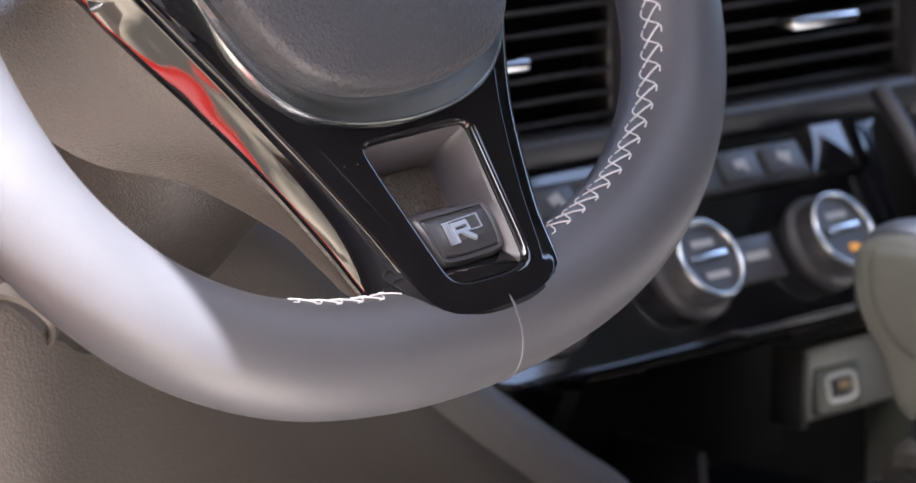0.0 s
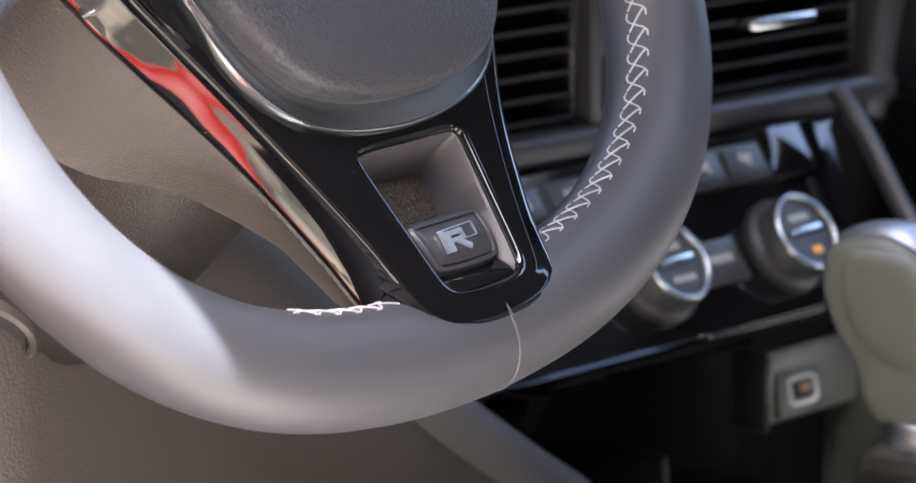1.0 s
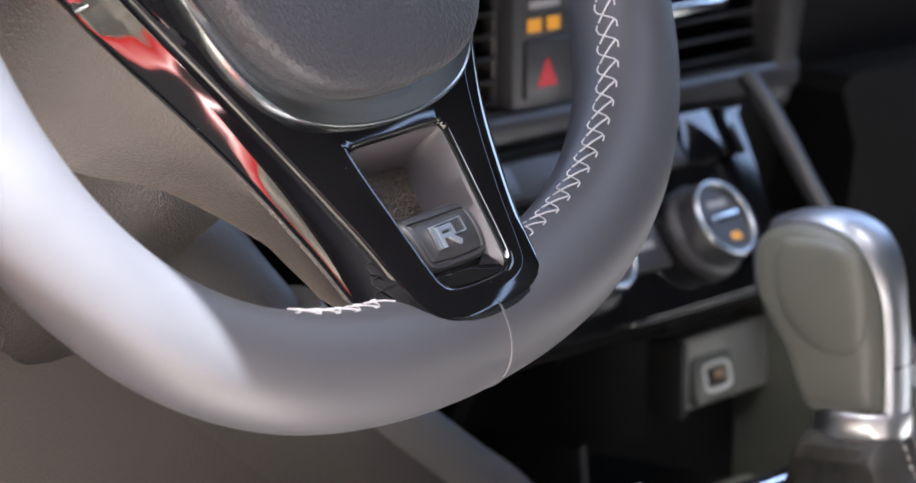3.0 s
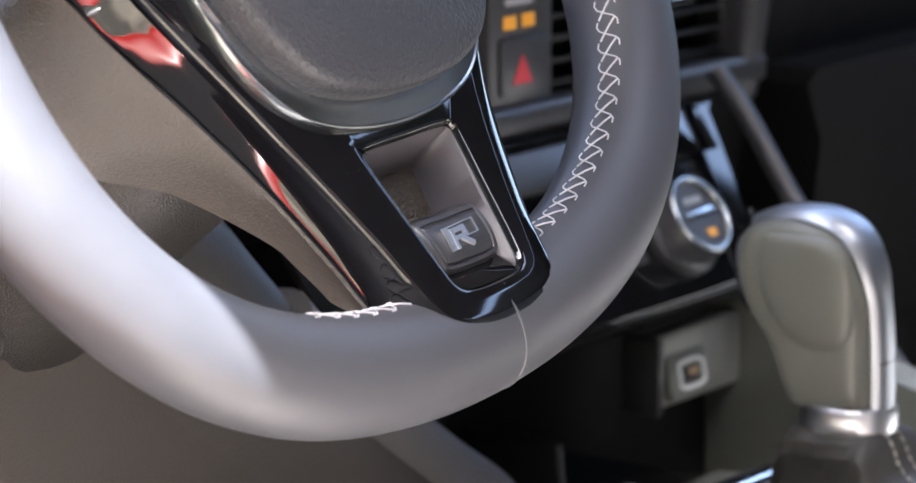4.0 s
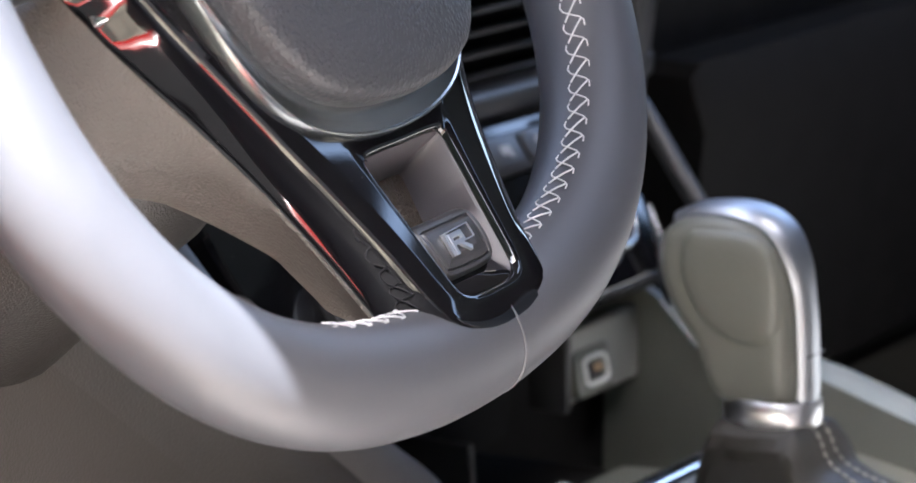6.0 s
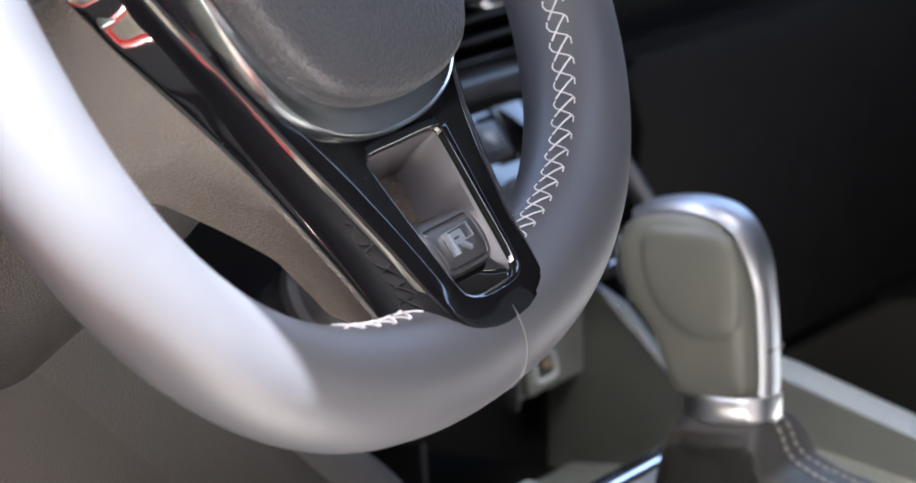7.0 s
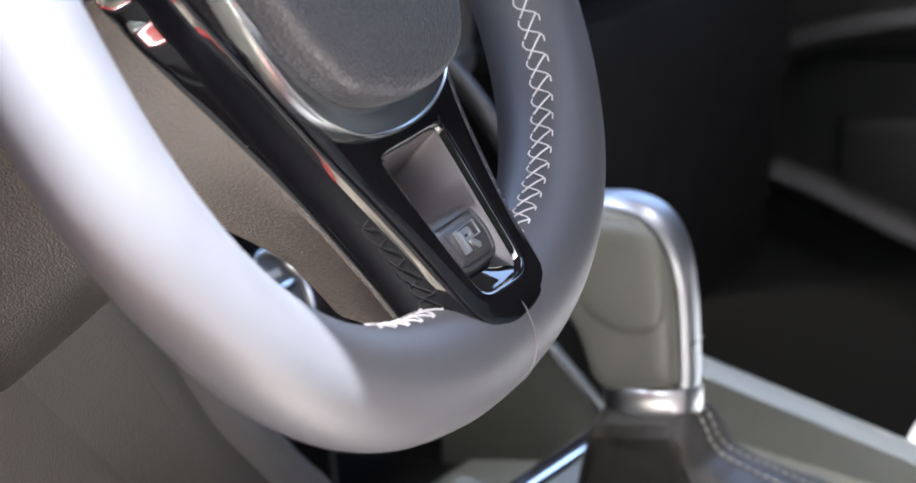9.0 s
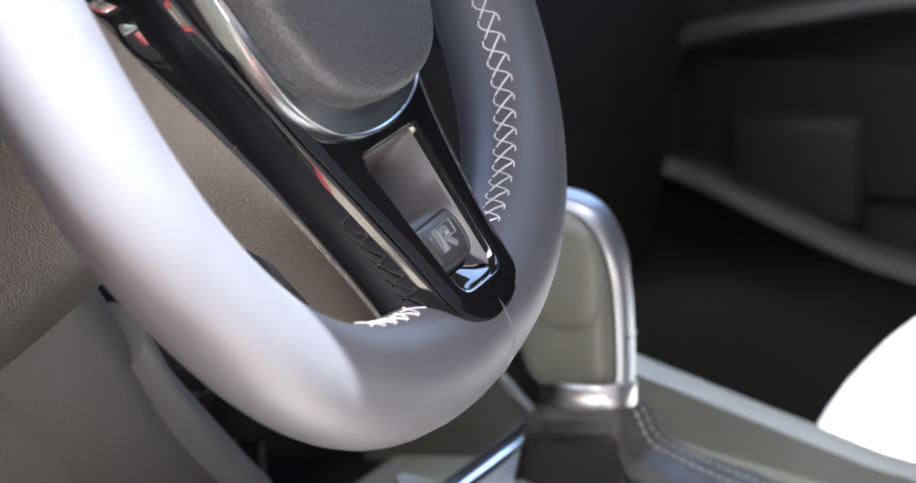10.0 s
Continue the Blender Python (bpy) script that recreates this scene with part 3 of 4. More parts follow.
def vent(x0, x1, tab_x):
    v = thing("air_vent", "black slatted centre air vent with a chrome tab", "air vent", Matrix.Translation(((x0 + x1) / 2, 0.20, 0.60)), "centre air vents")
    w = x1 - x0
    part("housing", block((w, 0.004, 0.085), (0, 0.040, 0.004)), DARK_PLASTIC, v)
    for sx in (-1, 1):
        part("cheek", block((0.004, 0.045, 0.085), (sx * (w / 2 - 0.002), 0.018, 0.004), 0.001, 1), VENT_BLACK, v)
    for k in range(7):
        slat = block((w - 0.008, 0.017, 0.0022), (0, 0, 0), 0.0008, 1, Matrix.Translation((0, -0.002 + 0.004, -0.031 + 0.0105 * k)) @ Matrix.Rotation(radians(-12), 4, "X"))
        part("slat", slat, VENT_BLACK, v)
    for k in range(5):
        part("rear_vane", block((0.0015, 0.010, 0.080), (-w / 2 + w * (k + 1) / 6, 0.024, 0.004)), DARK_PLASTIC, v)
    tab = part("vent_tab", block((0.050, 0.012, 0.0062), (tab_x - (x0 + x1) / 2, -0.0225 + 0.006, 0.0022), 0.0022, 3), CHROME, v, "chrome vent tab")
    return v


vent(0.418, 0.576, 0.4965)
vent(0.222, 0.366, 0.268)
hazard = thing("hazard_panel", "black switch strip with a red hazard triangle and amber lamp", "switch panel", Matrix.Translation((0.392, 0.186, 0.605)))
part("switch_body", block((0.050, 0.03, 0.088), (0, 0.017, 0), 0.003, 2), DASH_SATIN, hazard)
key = part("hazard_button", block((0.036, 0.004, 0.027), (0, 0.0015, -0.0205), 0.0015, 2), BUTTON_BLACK, hazard)
bm = bmesh.new()
loft(bm, [[Vector((-0.0075, -0.0006, -0.0285)), Vector((0.0075, -0.0006, -0.0285)), Vector((0, -0.0006, -0.0150))], [Vector((-0.0075, -0.0002, -0.0285)), Vector((0.0075, -0.0002, -0.0285)), Vector((0, -0.0002, -0.0150))]])
part("hazard_triangle", bm, RED_LAMP, key, "red triangle", flat=True, at=Matrix.Translation((-0.003, -0.0004, 0)))
for x, w in ((-0.0105, 0.010), (0.0035, 0.0095)):
    part("lamp_text", block((w, 0.0008, 0.0062), (x, 0.0012, 0.000), 0.0003, 1), AMBER, hazard, "amber lamp marking")
for z, w in ((0.0095, 0.022), (0.0165, 0.030)):
    part("print_bar", block((w, 0.0006, 0.0035), (-0.003, 0.0014, z)), PRINT, hazard, "pale printed marking")

# ---- climate panel ----
PANEL = Matrix(((1, 0, 0, 0.404), (0, 0.574, -0.819, 0.142), (0, 0.819, 0.574, 0.502), (0, 0, 0, 1)))
panel = thing("climate_panel", "gloss black climate control panel with chrome-ringed rotary knobs", "climate control", PANEL)
part("panel_face", plate([(-0.205, 0.060), (-0.1, 0.062), (0.0, 0.062), (0.118, 0.060), (0.123, 0.052), (0.110, 0.0), (0.100, -0.026), (0.085, -0.032), (0.0, -0.033), (-0.150, -0.033), (-0.185, -0.030), (-0.205, 0.0), (-0.210, 0.052)], 0.03, 0.002, 96), PIANO_BLACK, panel)
bm = bmesh.new()
tube(bm, spline([(-0.030, -0.0335, 0.001), (0.03, -0.0338, 0.001), (0.085, -0.0328, 0.001), (0.101, -0.027, 0.001), (0.112, 0.0, 0.001)], 60, False), 0.0012, 8)
part("chrome_edge", bm, CHROME, panel, "thin chrome edge")
part("button_strip", block((0.215, 0.020, 0.006), (-0.012, 0.0445, 0.002), 0.002, 2), DASH_SATIN, panel)
for x, tilt in ((-0.112, 0.3), (-0.080, 0.0), (0.012, 0.0), (0.043, -0.4)):
    b = part("seat_button", block((0.026, 0.015, 0.003), (x, 0.0445, 0.0055), 0.001, 2), BUTTON_BLACK, panel)
    part("button_print", block((0.0070, 0.0045, 0.0004), (0, 0, 0), 0, 1, Matrix.Translation((x, 0.0455, 0.0072)) @ Matrix.Rotation(tilt, 4, "Z")), PRINT, b)
    part("button_print", block((0.0025, 0.0065, 0.0004), (0, 0, 0), 0, 1, Matrix.Translation((x + 0.003, 0.0445, 0.0074)) @ Matrix.Rotation(tilt, 4, "Z")), PRINT, b)
part("display_window", block((0.046, 0.026, 0.003), (0.083, 0.046, 0.0045), 0.001, 2), PIANO_BLACK, panel, "glossy blank window")
part("centre_key", block((0.030, 0.022, 0.003), (0.0, 0.0, 0.0015), 0.001, 2), BUTTON_BLACK, panel)
part("key_print", block((0.016, 0.0040, 0.0004), (0.0, 0.001, 0.0032)), PRINT, panel)
for x, amber in ((-0.141, False), (-0.047, False), (0.047, True)):
    base = part("rotary_knob", turned([(0.0235, 0.0), (0.0238, 0.004), (0.0222, 0.006), (0.0205, 0.007), (0.0200, 0.0165), (0.0190, 0.0180), (0.0168, 0.0183), (0.0160, 0.0170), (0.001, 0.0168)]), BUTTON_BLACK, panel, at=Matrix.Translation((x, 0, 0)))
    part("knob_ring", ring(0.0184, 0.0015, z=0.0180), SATIN_CHROME, base, "satin chrome ring")
    part("base_ring", ring(0.0228, 0.0011, z=0.0040), DASH_SATIN, base)
    part("knob_bar", block((0.024, 0.0036, 0.0016), (0.0, 0.0006, 0.0178), 0.0006, 2, Matrix.Rotation(radians(3), 4, "Z")), SATIN_CHROME, base, "pale pointer bar")
    part("knob_print", block((0.014, 0.0034, 0.0004), (0, 0.0078, 0.0172)), PRINT, base)
    if amber:
        part("knob_lamp", block((0.0068, 0.0040, 0.0006), (0.0028, -0.0095, 0.0172), 0.0002, 1), AMBER, base, "small amber lamp")
    else:
        part("knob_print", block((0.015, 0.0030, 0.0004), (0.001, -0.0082, 0.0172)), PRINT, base)

# ---- console ----
console = thing("centre_console", "dark grey centre console with an open storage tray and shifter surround", "centre console", kind="")
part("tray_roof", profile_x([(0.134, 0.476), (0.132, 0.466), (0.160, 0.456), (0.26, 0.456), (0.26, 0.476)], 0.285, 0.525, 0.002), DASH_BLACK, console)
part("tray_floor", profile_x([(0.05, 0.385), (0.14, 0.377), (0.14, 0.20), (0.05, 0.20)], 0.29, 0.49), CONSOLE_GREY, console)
# near-black rear floor, back and left cheek: the tray's shade put in the colour
part("tray_shade_floor", profile_x([(0.14, 0.374), (0.26, 0.370), (0.26, 0.20), (0.14, 0.20)], 0.29, 0.49), DASH_BLACK, console)
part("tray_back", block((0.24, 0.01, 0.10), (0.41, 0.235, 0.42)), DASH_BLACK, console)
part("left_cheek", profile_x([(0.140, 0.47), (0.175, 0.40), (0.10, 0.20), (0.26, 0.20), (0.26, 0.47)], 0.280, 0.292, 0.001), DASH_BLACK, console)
part("tray_divider", profile_x([(0.175, 0.402), (0.172, 0.375), (0.25, 0.37), (0.25, 0.402)], 0.404, 0.409, 0.001), DASH_SATIN, console)
part("right_cheek", profile_x([(0.168, 0.469), (0.132, 0.450), (0.077, 0.392), (0.02, 0.346), (0.02, 0.20), (0.172, 0.20), (0.172, 0.469)], 0.525, 0.532, 0.002), CONSOLE_GREY, console, "greenish grey side wall of the tray")
bm = bmesh.new()
tube(bm, spline([(0.5235, 0.139, 0.4535), (0.5235, 0.115, 0.4300), (0.5235, 0.079, 0.3935), (0.5235, 0.02, 0.344)], 24, False), 0.0011, 6)
part("trim_line", bm, SATIN_CHROME, console, "thin pale trim line")
part("right_rail", profile_x([(0.060, 0.446), (0.03, 0.440), (-0.10, 0.401), (-0.40, 0.345), (-0.40, 0.20), (0.060, 0.20)], 0.478, 0.505, 0.006), CONSOLE_GREY, console, "raised console side rail")
part("shifter_deck", profile_x([(0.048, 0.414), (-0.40, 0.330), (-0.40, 0.20), (0.048, 0.20)], 0.300, 0.480, 0.003), CONSOLE_GREY, console)
part("left_rail", profile_x([(0.060, 0.430), (-0.40, 0.345), (-0.40, 0.20), (0.060, 0.20)], 0.282, 0.302, 0.006), CONSOLE_GREY, console)
bm = bmesh.new()
tube(bm, spline([(0.527, 0.170, 0.566), (0.525, 0.150, 0.546), (0.522, 0.122, 0.510), (0.520, 0.085, 0.465), (0.515, 0.05, 0.43)], 40, False), 0.0050, 10)
part("stack_side_rail", bm, DASH_SATIN, console, "satin rail along the stack's side")
part("front_strip", block((0.190, 0.013, 0.008), (0.392, 0.050, 0.413), 0.003, 3), CHROME, console, "bright chrome strip before the shifter")

part("socket_wall", block((0.080, 0.014, 0.037), (0.4890, 0.159, 0.4305), 0.003, 2), material("socket_satin", (0.30, 0.30, 0.27), 0.4, vary=0.12), console, "satin wall that carries the socket")
part("niche_wall", block((0.005, 0.022, 0.038), (0.4480, 0.157, 0.4305), 0.002, 2), DASH_SATIN, console)
usb = thing("usb_socket", "pale-framed usb socket set in a satin plate", "usb socket", Matrix.Translation((0.476, 0.146, 0.428)) @ Matrix.Rotation(radians(-12), 4, "X"))
part("plate", block((0.034, 0.008, 0.024), (0.0, 0.006, 0.0), 0.003, 2), CONSOLE_GREY, usb)
bm = bmesh.new()
tube(bm, spline([(-0.0085, 0, -0.0058), (0.0085, 0, -0.0058), (0.0105, 0, 0), (0.0085, 0, 0.0058), (-0.0085, 0, 0.0058), (-0.0095, 0, 0)], 40), 0.0011, 8, True)
part("frame", bm, material("socket_white", (0.72, 0.73, 0.70), 0.45, vary=0.05), usb, "pale grey socket frame", at=Matrix.Translation((0, 0.0015, 0)))
part("slot", block((0.012, 0.002, 0.0075), (-0.001, 0.0025, 0)), DARK_PLASTIC, usb)
part("contact", block((0.006, 0.002, 0.0035), (0.001, 0.0013, 0.001)), material("brass", (0.45, 0.30, 0.18), 0.4, metal=0.6), usb, "brass contact tongue")

# ---- gear lever ----
lever = thing("gear_lever", "grey leather gear lever with a chrome spine and stitched boot", "gear lever", Matrix.Translation((0.385, 0, 0)))
GRIP = [(0.052, 0.529), (0.040, 0.534), (0.022, 0.536), (0.006, 0.531), (-0.003, 0.517), (-0.0075, 0.497), (-0.0095, 0.466), (-0.0080, 0.455), (0.004, 0.4525), (0.020, 0.4515), (0.029, 0.457), (0.038, 0.478), (0.050, 0.494), (0.0555, 0.508), (0.0555, 0.522)]
def side_body(outline, widths, n=72):
    """A body with a side outline in y, z, rounded over towards both flanks."""
    loop = spline([(0, y, z) for y, z in outline], n)
    c = sum(loop, Vector()) / n
    bm = bmesh.new()
    loops = []
    for x, k in widths:
        ls = []
        for p in loop:
            d = p - c
            ls.append(Vector((x, c.y + d.y * k, c.z + d.z * k)))
        loops.append(ls)
    loft(bm, loops)
    return bm
part("grip", side_body(GRIP, [(-0.0182, 0.62), (-0.0180, 0.76), (-0.0170, 0.88), (-0.0145, 0.95), (-0.010, 0.988), (0.0, 1.0), (0.010, 0.988), (0.0145, 0.95), (0.0170, 0.88), (0.0180, 0.76), (0.0182, 0.62)]), LEVER_LEATHER, lever, "grey leather grip")
FLANK = [(0.034, 0.5295), (0.009, 0.5295), (-0.001, 0.5230), (-0.0045, 0.509), (-0.0045, 0.490), (0.001, 0.4815), (0.015, 0.4802), (0.031, 0.4875), (0.041, 0.502), (0.0440, 0.516), (0.0410, 0.526)]
part("side_pad", side_body(FLANK, [(-0.0202, 0.60), (-0.0198, 0.82), (-0.0187, 0.95), (-0.0170, 1.0), (-0.0130, 1.0)]), LEVER_LEATHER, lever, "smooth raised side pad")
bm = bmesh.new()
spine = spline([(0, 0.053, 0.5315), (0, 0.040, 0.5370), (0, 0.020, 0.5390), (0, 0.003, 0.5335), (0, -0.0075, 0.518), (0, -0.0120, 0.496), (0, -0.0138, 0.466), (0, -0.0135, 0.4490)], 50, False)
loops = []
for i, p in enumerate(spine):
    t = (spine[min(i + 1, 49)] - spine[max(i - 1, 0)]).normalized()
    o = Vector((0, t.z, -t.y))
    if o.z < 0 and i < 20:
        o = -o
    if i >= 20 and o.y > 0:
        o = -o
    hw = 0.0085 + 0.0045 * math.sin(math.pi * min(1.0, i / 30))
    loops.append([p + Vector((hw * math.cos(a), 0, 0)) + o * 0.0050 * math.sin(a) - o * 0.0035 for a in [2 * math.pi * k / 14 for k in range(14)]])
loft(bm, loops)
part("chrome_spine", bm, material("spine_metal", (0.32, 0.335, 0.36), 0.42, metal=1.0, vary=0.06), lever, "satin chrome spine")
part("spine_joint", block((0.016, 0.0012, 0.0012), (0, -0.0142, 0.4765), 0.0004, 1), BUTTON_BLACK, lever)
part("release_button", side_body([(0.0580, 0.523), (0.0592, 0.510), (0.0570, 0.496), (0.050, 0.493), (0.047, 0.526)], [(-0.011, 0.75), (-0.009, 1.0), (0.009, 1.0), (0.011, 0.75)]), SATIN_CHROME, lever)
bm = bmesh.new()
def collar(k, z, dy=0.0):
    return [Vector((0.0185 * k * math.cos(a), 0.006 + dy + 0.0215 * k * math.sin(a), z)) for a in [2 * math.pi * j / 40 for j in range(40)]]
loft(bm, [collar(0.85, 0.4560), collar(0.98, 0.4560), collar(1.03, 0.4545), collar(1.03, 0.4450), collar(0.97, 0.4435), collar(0.8, 0.4435)])
part("collar", bm, material("collar_metal", (0.58, 0.585, 0.60), 0.34, metal=1.0, vary=0.06), lever, "chrome collar")
bm = bmesh.new()
def boot_top(y):
    """Height of the boot's ridge along the car."""
    for (y0, z0), (y1, z1) in zip(BOOT_LINE, BOOT_LINE[1:]):
        if y <= y0 and y >= y1:
            return z0 + (z1 - z0) * (y0 - y) / (y0 - y1)
    return BOOT_LINE[-1][1]


BOOT_LINE = [(0.036, 0.402), (0.032, 0.425), (0.027, 0.4445), (0.020, 0.4475), (-0.0145, 0.4465), (-0.0195, 0.4400), (-0.0220, 0.4335), (-0.0265, 0.4280), (-0.036, 0.4238), (-0.060, 0.4160), (-0.100, 0.4050), (-0.135, 0.3950), (-0.160, 0.3800)]
loops = []
for k in range(99):
    y = 0.036 - 0.196 * k / 98
    top = boot_top(y)
    spread = min(1.0, max(0.0, (0.012 - y) / 0.10))
    tw = 0.0165 + 0.016 * spread
    hb = 0.0215 + 0.0245 * max(0.0, min(1.0, (0.018 - y) / 0.10))
    ls = []
    for x, z in ((-hb - 0.001, 0.355), (-hb, 0.385), (0.001 - hb, 0.60 * top + 0.40 * 0.385), (-tw - 0.0035 - 0.010 * spread, top - 0.0185), (-tw - 0.008, top - 0.0105), (-tw - 0.0035, top - 0.0035), (-0.6 * tw, top - 0.0008), (0.0, top), (0.6 * tw, top - 0.0008), (tw, top - 0.0045), (tw + 0.006, top - 0.011), (0.9 * hb, 0.55 * top + 0.45 * 0.385), (hb, 0.385), (hb + 0.001, 0.355)):
        w = noise.noise(Vector((x * 45, y * 60, z * 45)))
        ls.append(Vector((x + 0.0022 * w, y, z + 0.0016 * noise.noise(Vector((x * 70 + 5, y * 90, 3.0))))))
    loops.append(spline(ls, 36, False))
loft(bm, loops, True, True, closed=False)
gaiter = part("boot", bm, BOOT_LEATHER, lever, "dark leather boot with pale double stitching")
for dx in (-0.0045, 0.0045):
    dense = [Vector((dx * (1.0 + 0.5 * min(1.0, k / 300)), -0.0150 - 0.122 * k / 1200, boot_top(-0.0150 - 0.122 * k / 1200) + 0.0006)) for k in range(1201)]
    pts, run = [dense[0]], 0.0
    for p, q in zip(dense, dense[1:]):
        run += (q - p).length
        if run >= 0.0014:
            pts.append(q)
            run = 0.0
    for k in range(0, len(pts) - 3, 3):
        bm = bmesh.new()
        tube(bm, pts[k:k + 3], 0.00065, 5)
        part("boot_stitch", bm, BOOT_THREAD, gaiter)

# ---- passenger side ----
door = thing("passenger_door", "black passenger door panel with armrest and pull recess", "car door", kind="structure")
part("panel", block((0.05, 1.5, 0.68), (1.20, -0.15, 0.43), 0.01, 2), DOOR_SOFT, door)
bm = bmesh.new()
ARM = [(0.34, 0.41), (0.24, 0.402), (0.185, 0.392), (0.12, 0.366), (0.03, 0.336), (-0.10, 0.325), (-0.60, 0.325)]
path = spline([(1.155, y, z) for y, z in ARM], 40, False)
loops = [[p + Vector((0.024 * math.cos(a), 0, 0.011 * math.sin(a))) for a in [2 * math.pi * k / 12 for k in range(12)]] for p in path]
loft(bm, loops)
part("armrest_edge", bm, DOOR_SOFT, door, "soft satin armrest edge")
bm = bmesh.new()
path = spline([(1.160, 0.215, 0.385), (1.160, 0.222, 0.42), (1.160, 0.208, 0.470), (1.160, 0.185, 0.485), (1.160, 0.10, 0.505), (1.160, -0.05, 0.525), (1.160, -0.60, 0.54)], 40, False)
loft(bm, [[p + Vector((0.020 * math.cos(a), 0.006 * math.sin(a), 0.008 * math.sin(a))) for a in [2 * math.pi * k / 12 for k in range(12)]] for p in path])
part("recess_edge", bm, DOOR_SOFT, door)
# darker slab puts the recess's shade into the colour
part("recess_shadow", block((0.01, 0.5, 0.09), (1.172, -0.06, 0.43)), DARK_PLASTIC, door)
part("pull_cup", block((0.02, 0.095, 0.075), (1.165, 0.117, 0.398), 0.009, 3), DOOR_SOFT, door)

seat = thing("passenger_seat", "light cloth passenger seat in full sun", "car seat", Matrix.Translation((0.838, -0.264, 0)))
bm = bmesh.new()
def cushion(w, l, z, lift_side=0.0):
    pts = []
    for j in range(64):
        a = 2 * math.pi * j / 64
        c, s = math.cos(a), math.sin(a)
        x = w * math.copysign(abs(c) ** 0.75, c)
        y = l * math.copysign(abs(s) ** 0.75, s)
        pts.append(Vector((x, y, z + lift_side * (abs(x) / 0.25) ** 3)))
    return pts
def cushion_loops(top):
    out = [cushion(0.235, 0.25, 0.10), cushion(0.26, 0.275, 0.13)]
    for k in range(14):
        a = math.pi / 2 * k / 13.3
        out.append(cushion(0.262 * math.cos(a) ** 0.55, 0.280 * math.cos(a) ** 0.55, 0.27 + (top - 0.27) * math.sin(a)))
    return out
loft(bm, cushion_loops(0.419))
part("cushion", bm, SEAT_CLOTH, seat)
part("backrest", block((0.46, 0.14, 0.62), (0, -0.36, 0.66), 0.05, 4), SEAT_CLOTH, seat)
# unseen driver's seat, its cloth pale so sun bounces onto the rim's underside
mine = thing("driver_seat", "unseen driver's seat before the steering wheel, pale to bounce sun onto the rim", "car seat", Matrix.Translation((0.0, -0.39, 0)))
bm = bmesh.new()
loft(bm, cushion_loops(0.31))
part("cushion", bm, BOUNCE_CLOTH, mine)
part("backrest", block((0.46, 0.14, 0.55), (0, -0.37, 0.62), 0.05, 4), BOUNCE_CLOTH, mine)

# ---- body shell round the cabin ----
floor = part("floor", block((1.66, 2.6, 0.04), (0.39, -0.30, 0.10)), CARPET)
tagged(floor, "dark carpeted car floor", "floor", kind="structure")
# unseen roof: left edge shades the rim, hole lets sun onto the passenger seat
bm = bmesh.new()
outer = [Vector((-0.352, -1.75, 1.20)), Vector((1.16, -1.75, 1.20)), Vector((1.03, 0.20, 1.20)), Vector((-0.352, 0.20, 1.20))]
hole = [Vector((0.235, -0.62, 1.20)), Vector((0.52, -0.62, 1.20)), Vector((0.52, -0.16, 1.20)), Vector((0.235, -0.16, 1.20))]
up = Vector((0, 0, 0.04))
loft(bm, [outer, [p + up for p in outer], [p + up for p in hole], hole, outer], False, False)
bmesh.ops.remove_doubles(bm, verts=bm.verts, dist=1e-5)
roof = part("ceiling", bm, HEADLINER, flat=True)
tagged(roof, "black fabric headlining out of view, with an opening added to sun the passenger seat", "ceiling", kind="structure")
sill = thing("door_sill", "red painted door sill of the open driver's doorway", "door sill", kind="structure")
part("sill_beam", block((0.075, 1.5, 0.14), (-0.455, -0.35, 0.12), 0.03, 4), RED_PAINT, sill)
part("sill_cover", block((0.07, 1.3, 0.02), (-0.39, -0.35, 0.20), 0.006, 2), DASH_BLACK, sill)
leaf = thing("driver_door", "red car door standing open with a black inner panel", "car door", Matrix.Translation((-0.50, 0.40, 0)) @ Matrix.Rotation(radians(-66), 4, "Z"), kind="structure")
part("door_skin", block((0.05, 0.98, 0.62), (-0.03, -0.50, 0.46), 0.02, 3), RED_PAINT, leaf, "red painted door skin")
part("inner_panel", block((0.05, 0.86, 0.46), (0.015, -0.50, 0.44), 0.015, 3), DASH_BLACK, leaf)
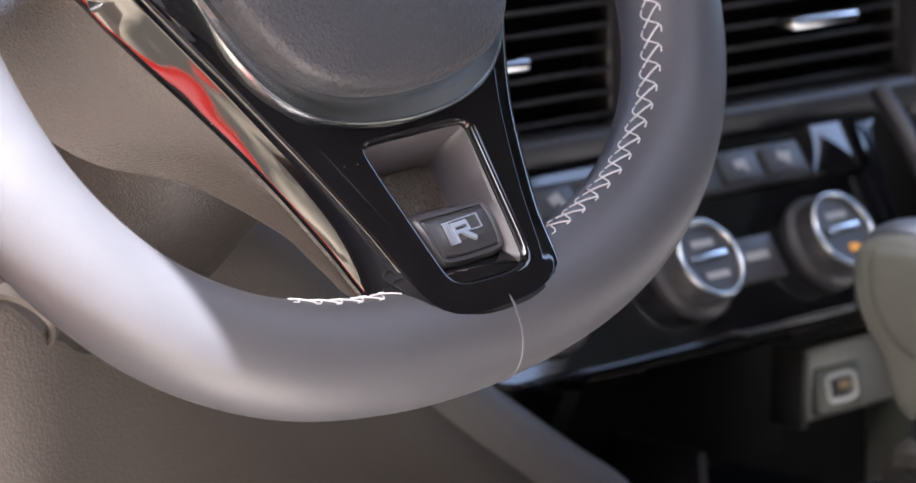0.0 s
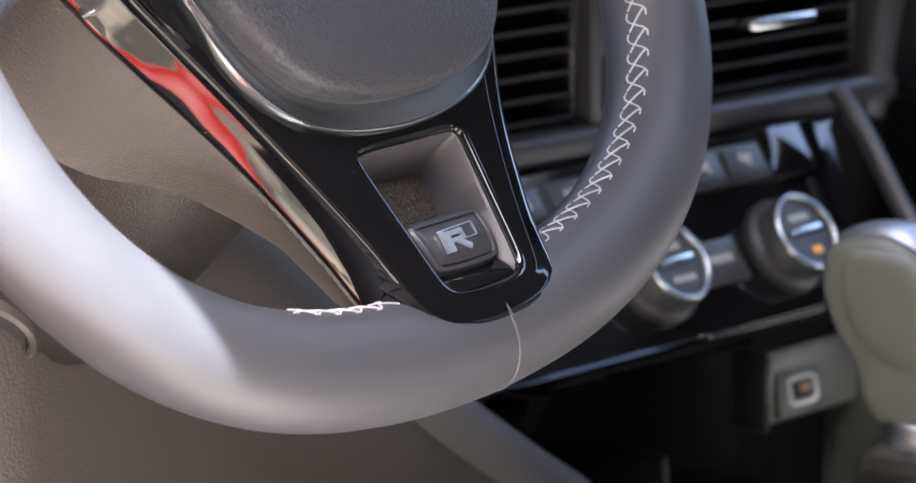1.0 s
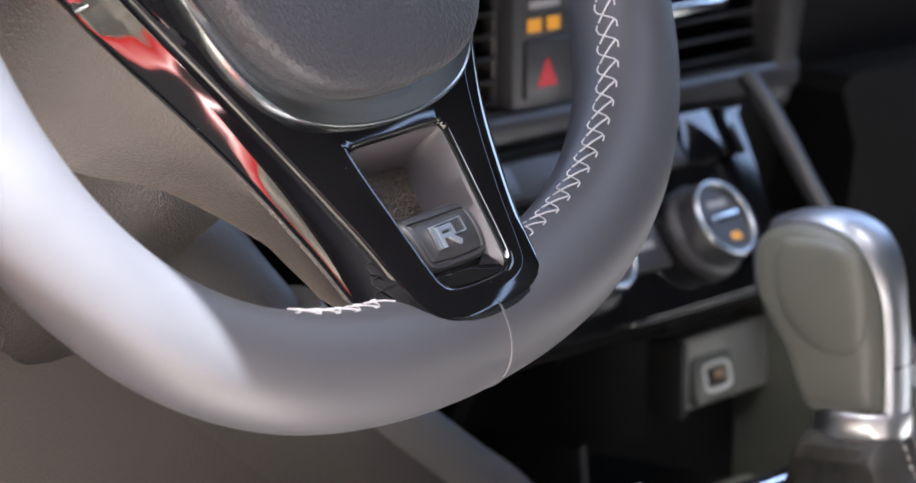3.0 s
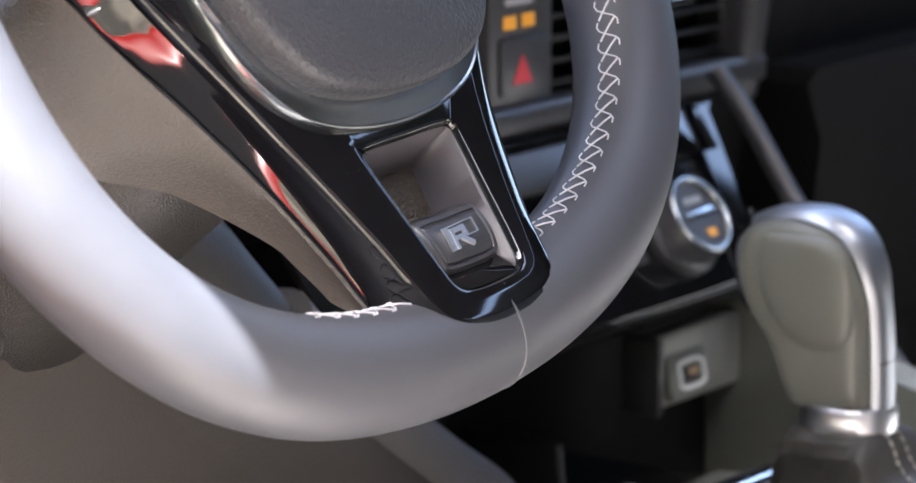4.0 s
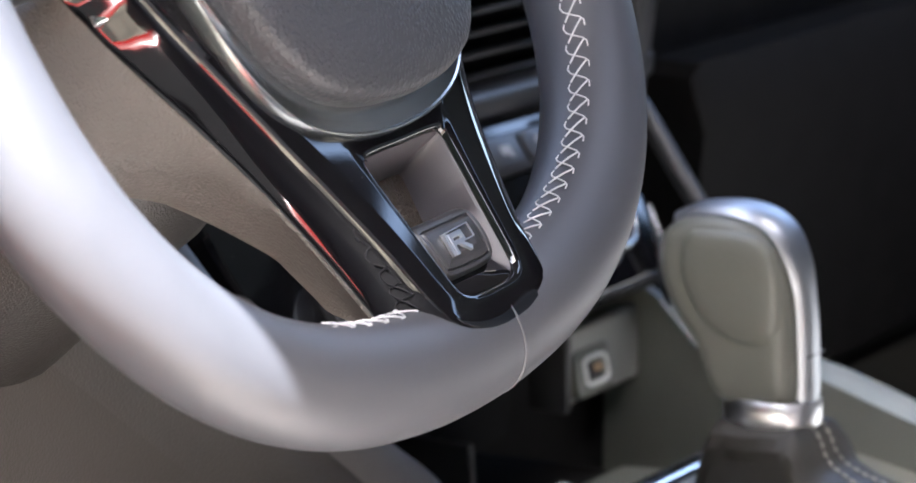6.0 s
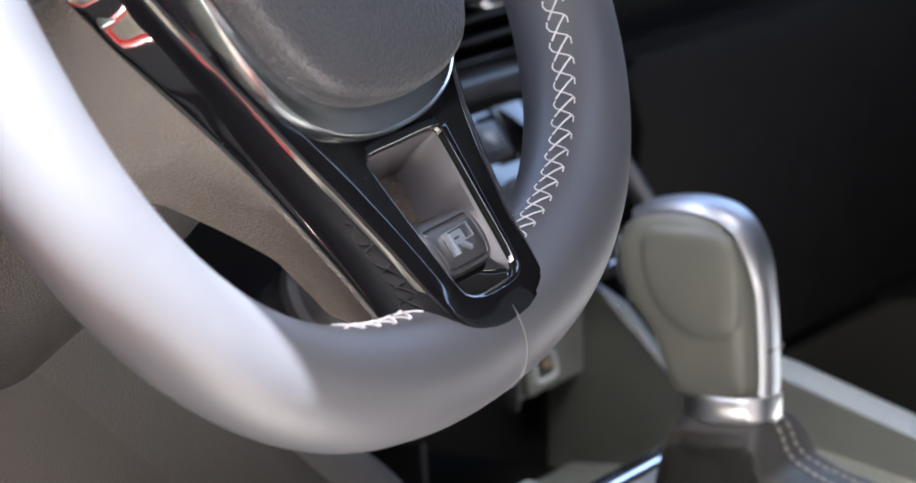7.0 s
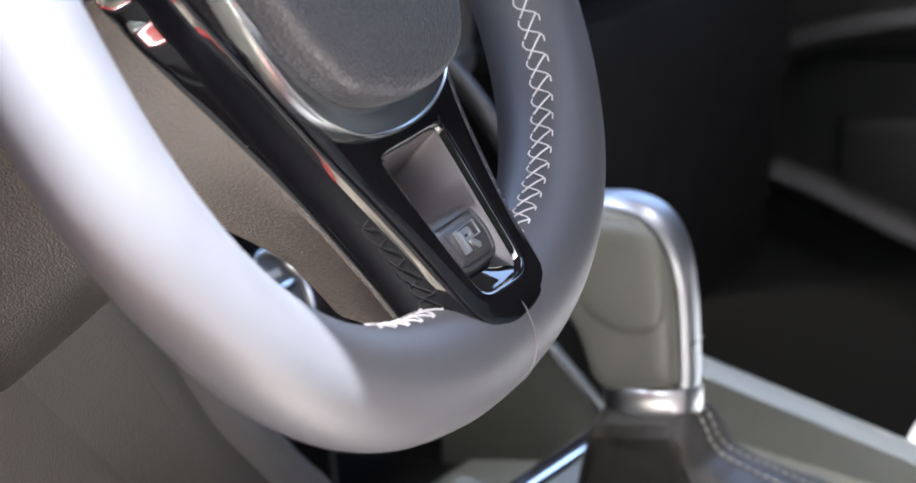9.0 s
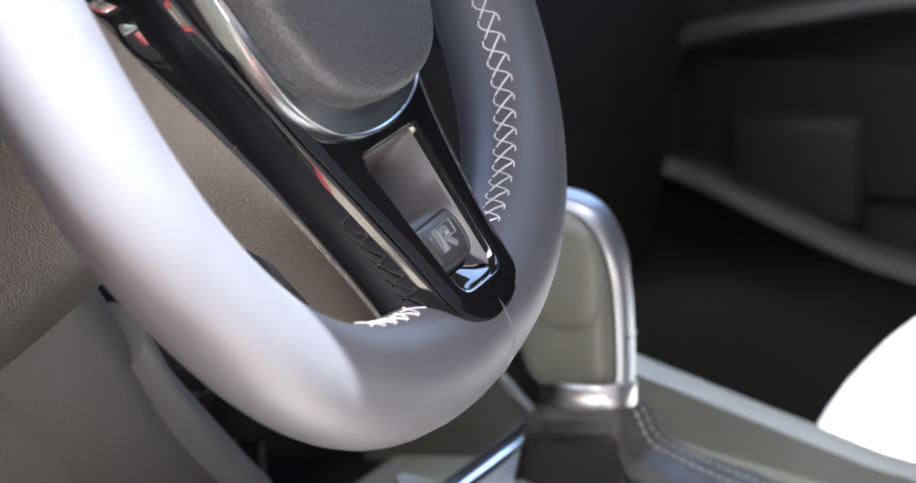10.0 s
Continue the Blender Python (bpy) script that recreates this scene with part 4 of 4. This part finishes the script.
part("window_frame", block((0.03, 0.05, 0.46), (-0.02, -0.97, 0.98), 0.008, 2), RED_PAINT, leaf)
pillar = part("door_pillar", block((0.10, 0.16, 1.05), (-0.45, -1.02, 0.66), 0.03, 3), RED_PAINT)
tagged(pillar, "red painted door pillar behind the driver's doorway", "pillar", kind="structure")
front = part("front_pillar", block((0.10, 0.30, 0.70), (-0.47, 0.42, 0.45), 0.03, 3), RED_PAINT)
tagged(front, "red painted front pillar at the door hinge", "pillar", kind="structure")
# unseen wall added to close the cabin's rear and keep reflections dark
back = part("rear_wall", block((1.72, 0.1, 1.10), (0.39, -1.70, 0.66), 0.03, 2), DASH_BLACK)
# opaque slab added on the right so gloss parts don't mirror the sky
glass = part("side_blocker", block((0.02, 1.57, 0.52), (1.150, -0.915, 0.95), 0.004, 1), PANE_BLACK)
tagged(glass, "opaque black slab out of view, added to darken reflections from the right", "window", kind="structure")
tagged(back, "dark wall out of view, added to close the cabin's rear", "rear seat", kind="structure")
ground = part("ground", block((160, 160, 0.05), (0, 0, -0.30)), GROUND)
tagged(ground, "sunlit pale stone ground outside the car", "ground", kind="structure")

# unseen belt of dark trees on the open door's side, blocks low sky light
FOLIAGE = material("foliage", (0.045, 0.055, 0.026), 0.8, vary=0.6, scale=0.9, bump=1.0, bump_scale=6)
bm = bmesh.new()
loops = []
for k in range(161):
    a = radians(95 + 190 * k / 160)
    c = Vector((math.cos(a), math.sin(a), 0))
    top = 8.2 + 1.5 * noise.noise(c * 6) + 0.7 * noise.noise(c * 31) + 0.4 * noise.noise(c * 90)
    ls = []
    for j in range(13):
        f = j / 12
        r = 10.5 + 1.6 * f * f + 0.7 * noise.noise(Vector((c.x * 25, c.y * 25, f * 7))) + 0.35 * noise.noise(Vector((c.x * 80, c.y * 80, f * 19)))
        ls.append(c * r + Vector((0, 0, -0.30 + (top + 0.30) * math.sin(f * math.pi / 2))))
    ls.append(c * 13.5 + Vector((0, 0, -0.30)))
    loops.append(ls)
loft(bm, loops, False, False, closed=False)
trees = part("backdrop", bm, FOLIAGE)
tagged(trees, "unseen dark green belt of trees, added to block low sky light", "trees", kind="structure")
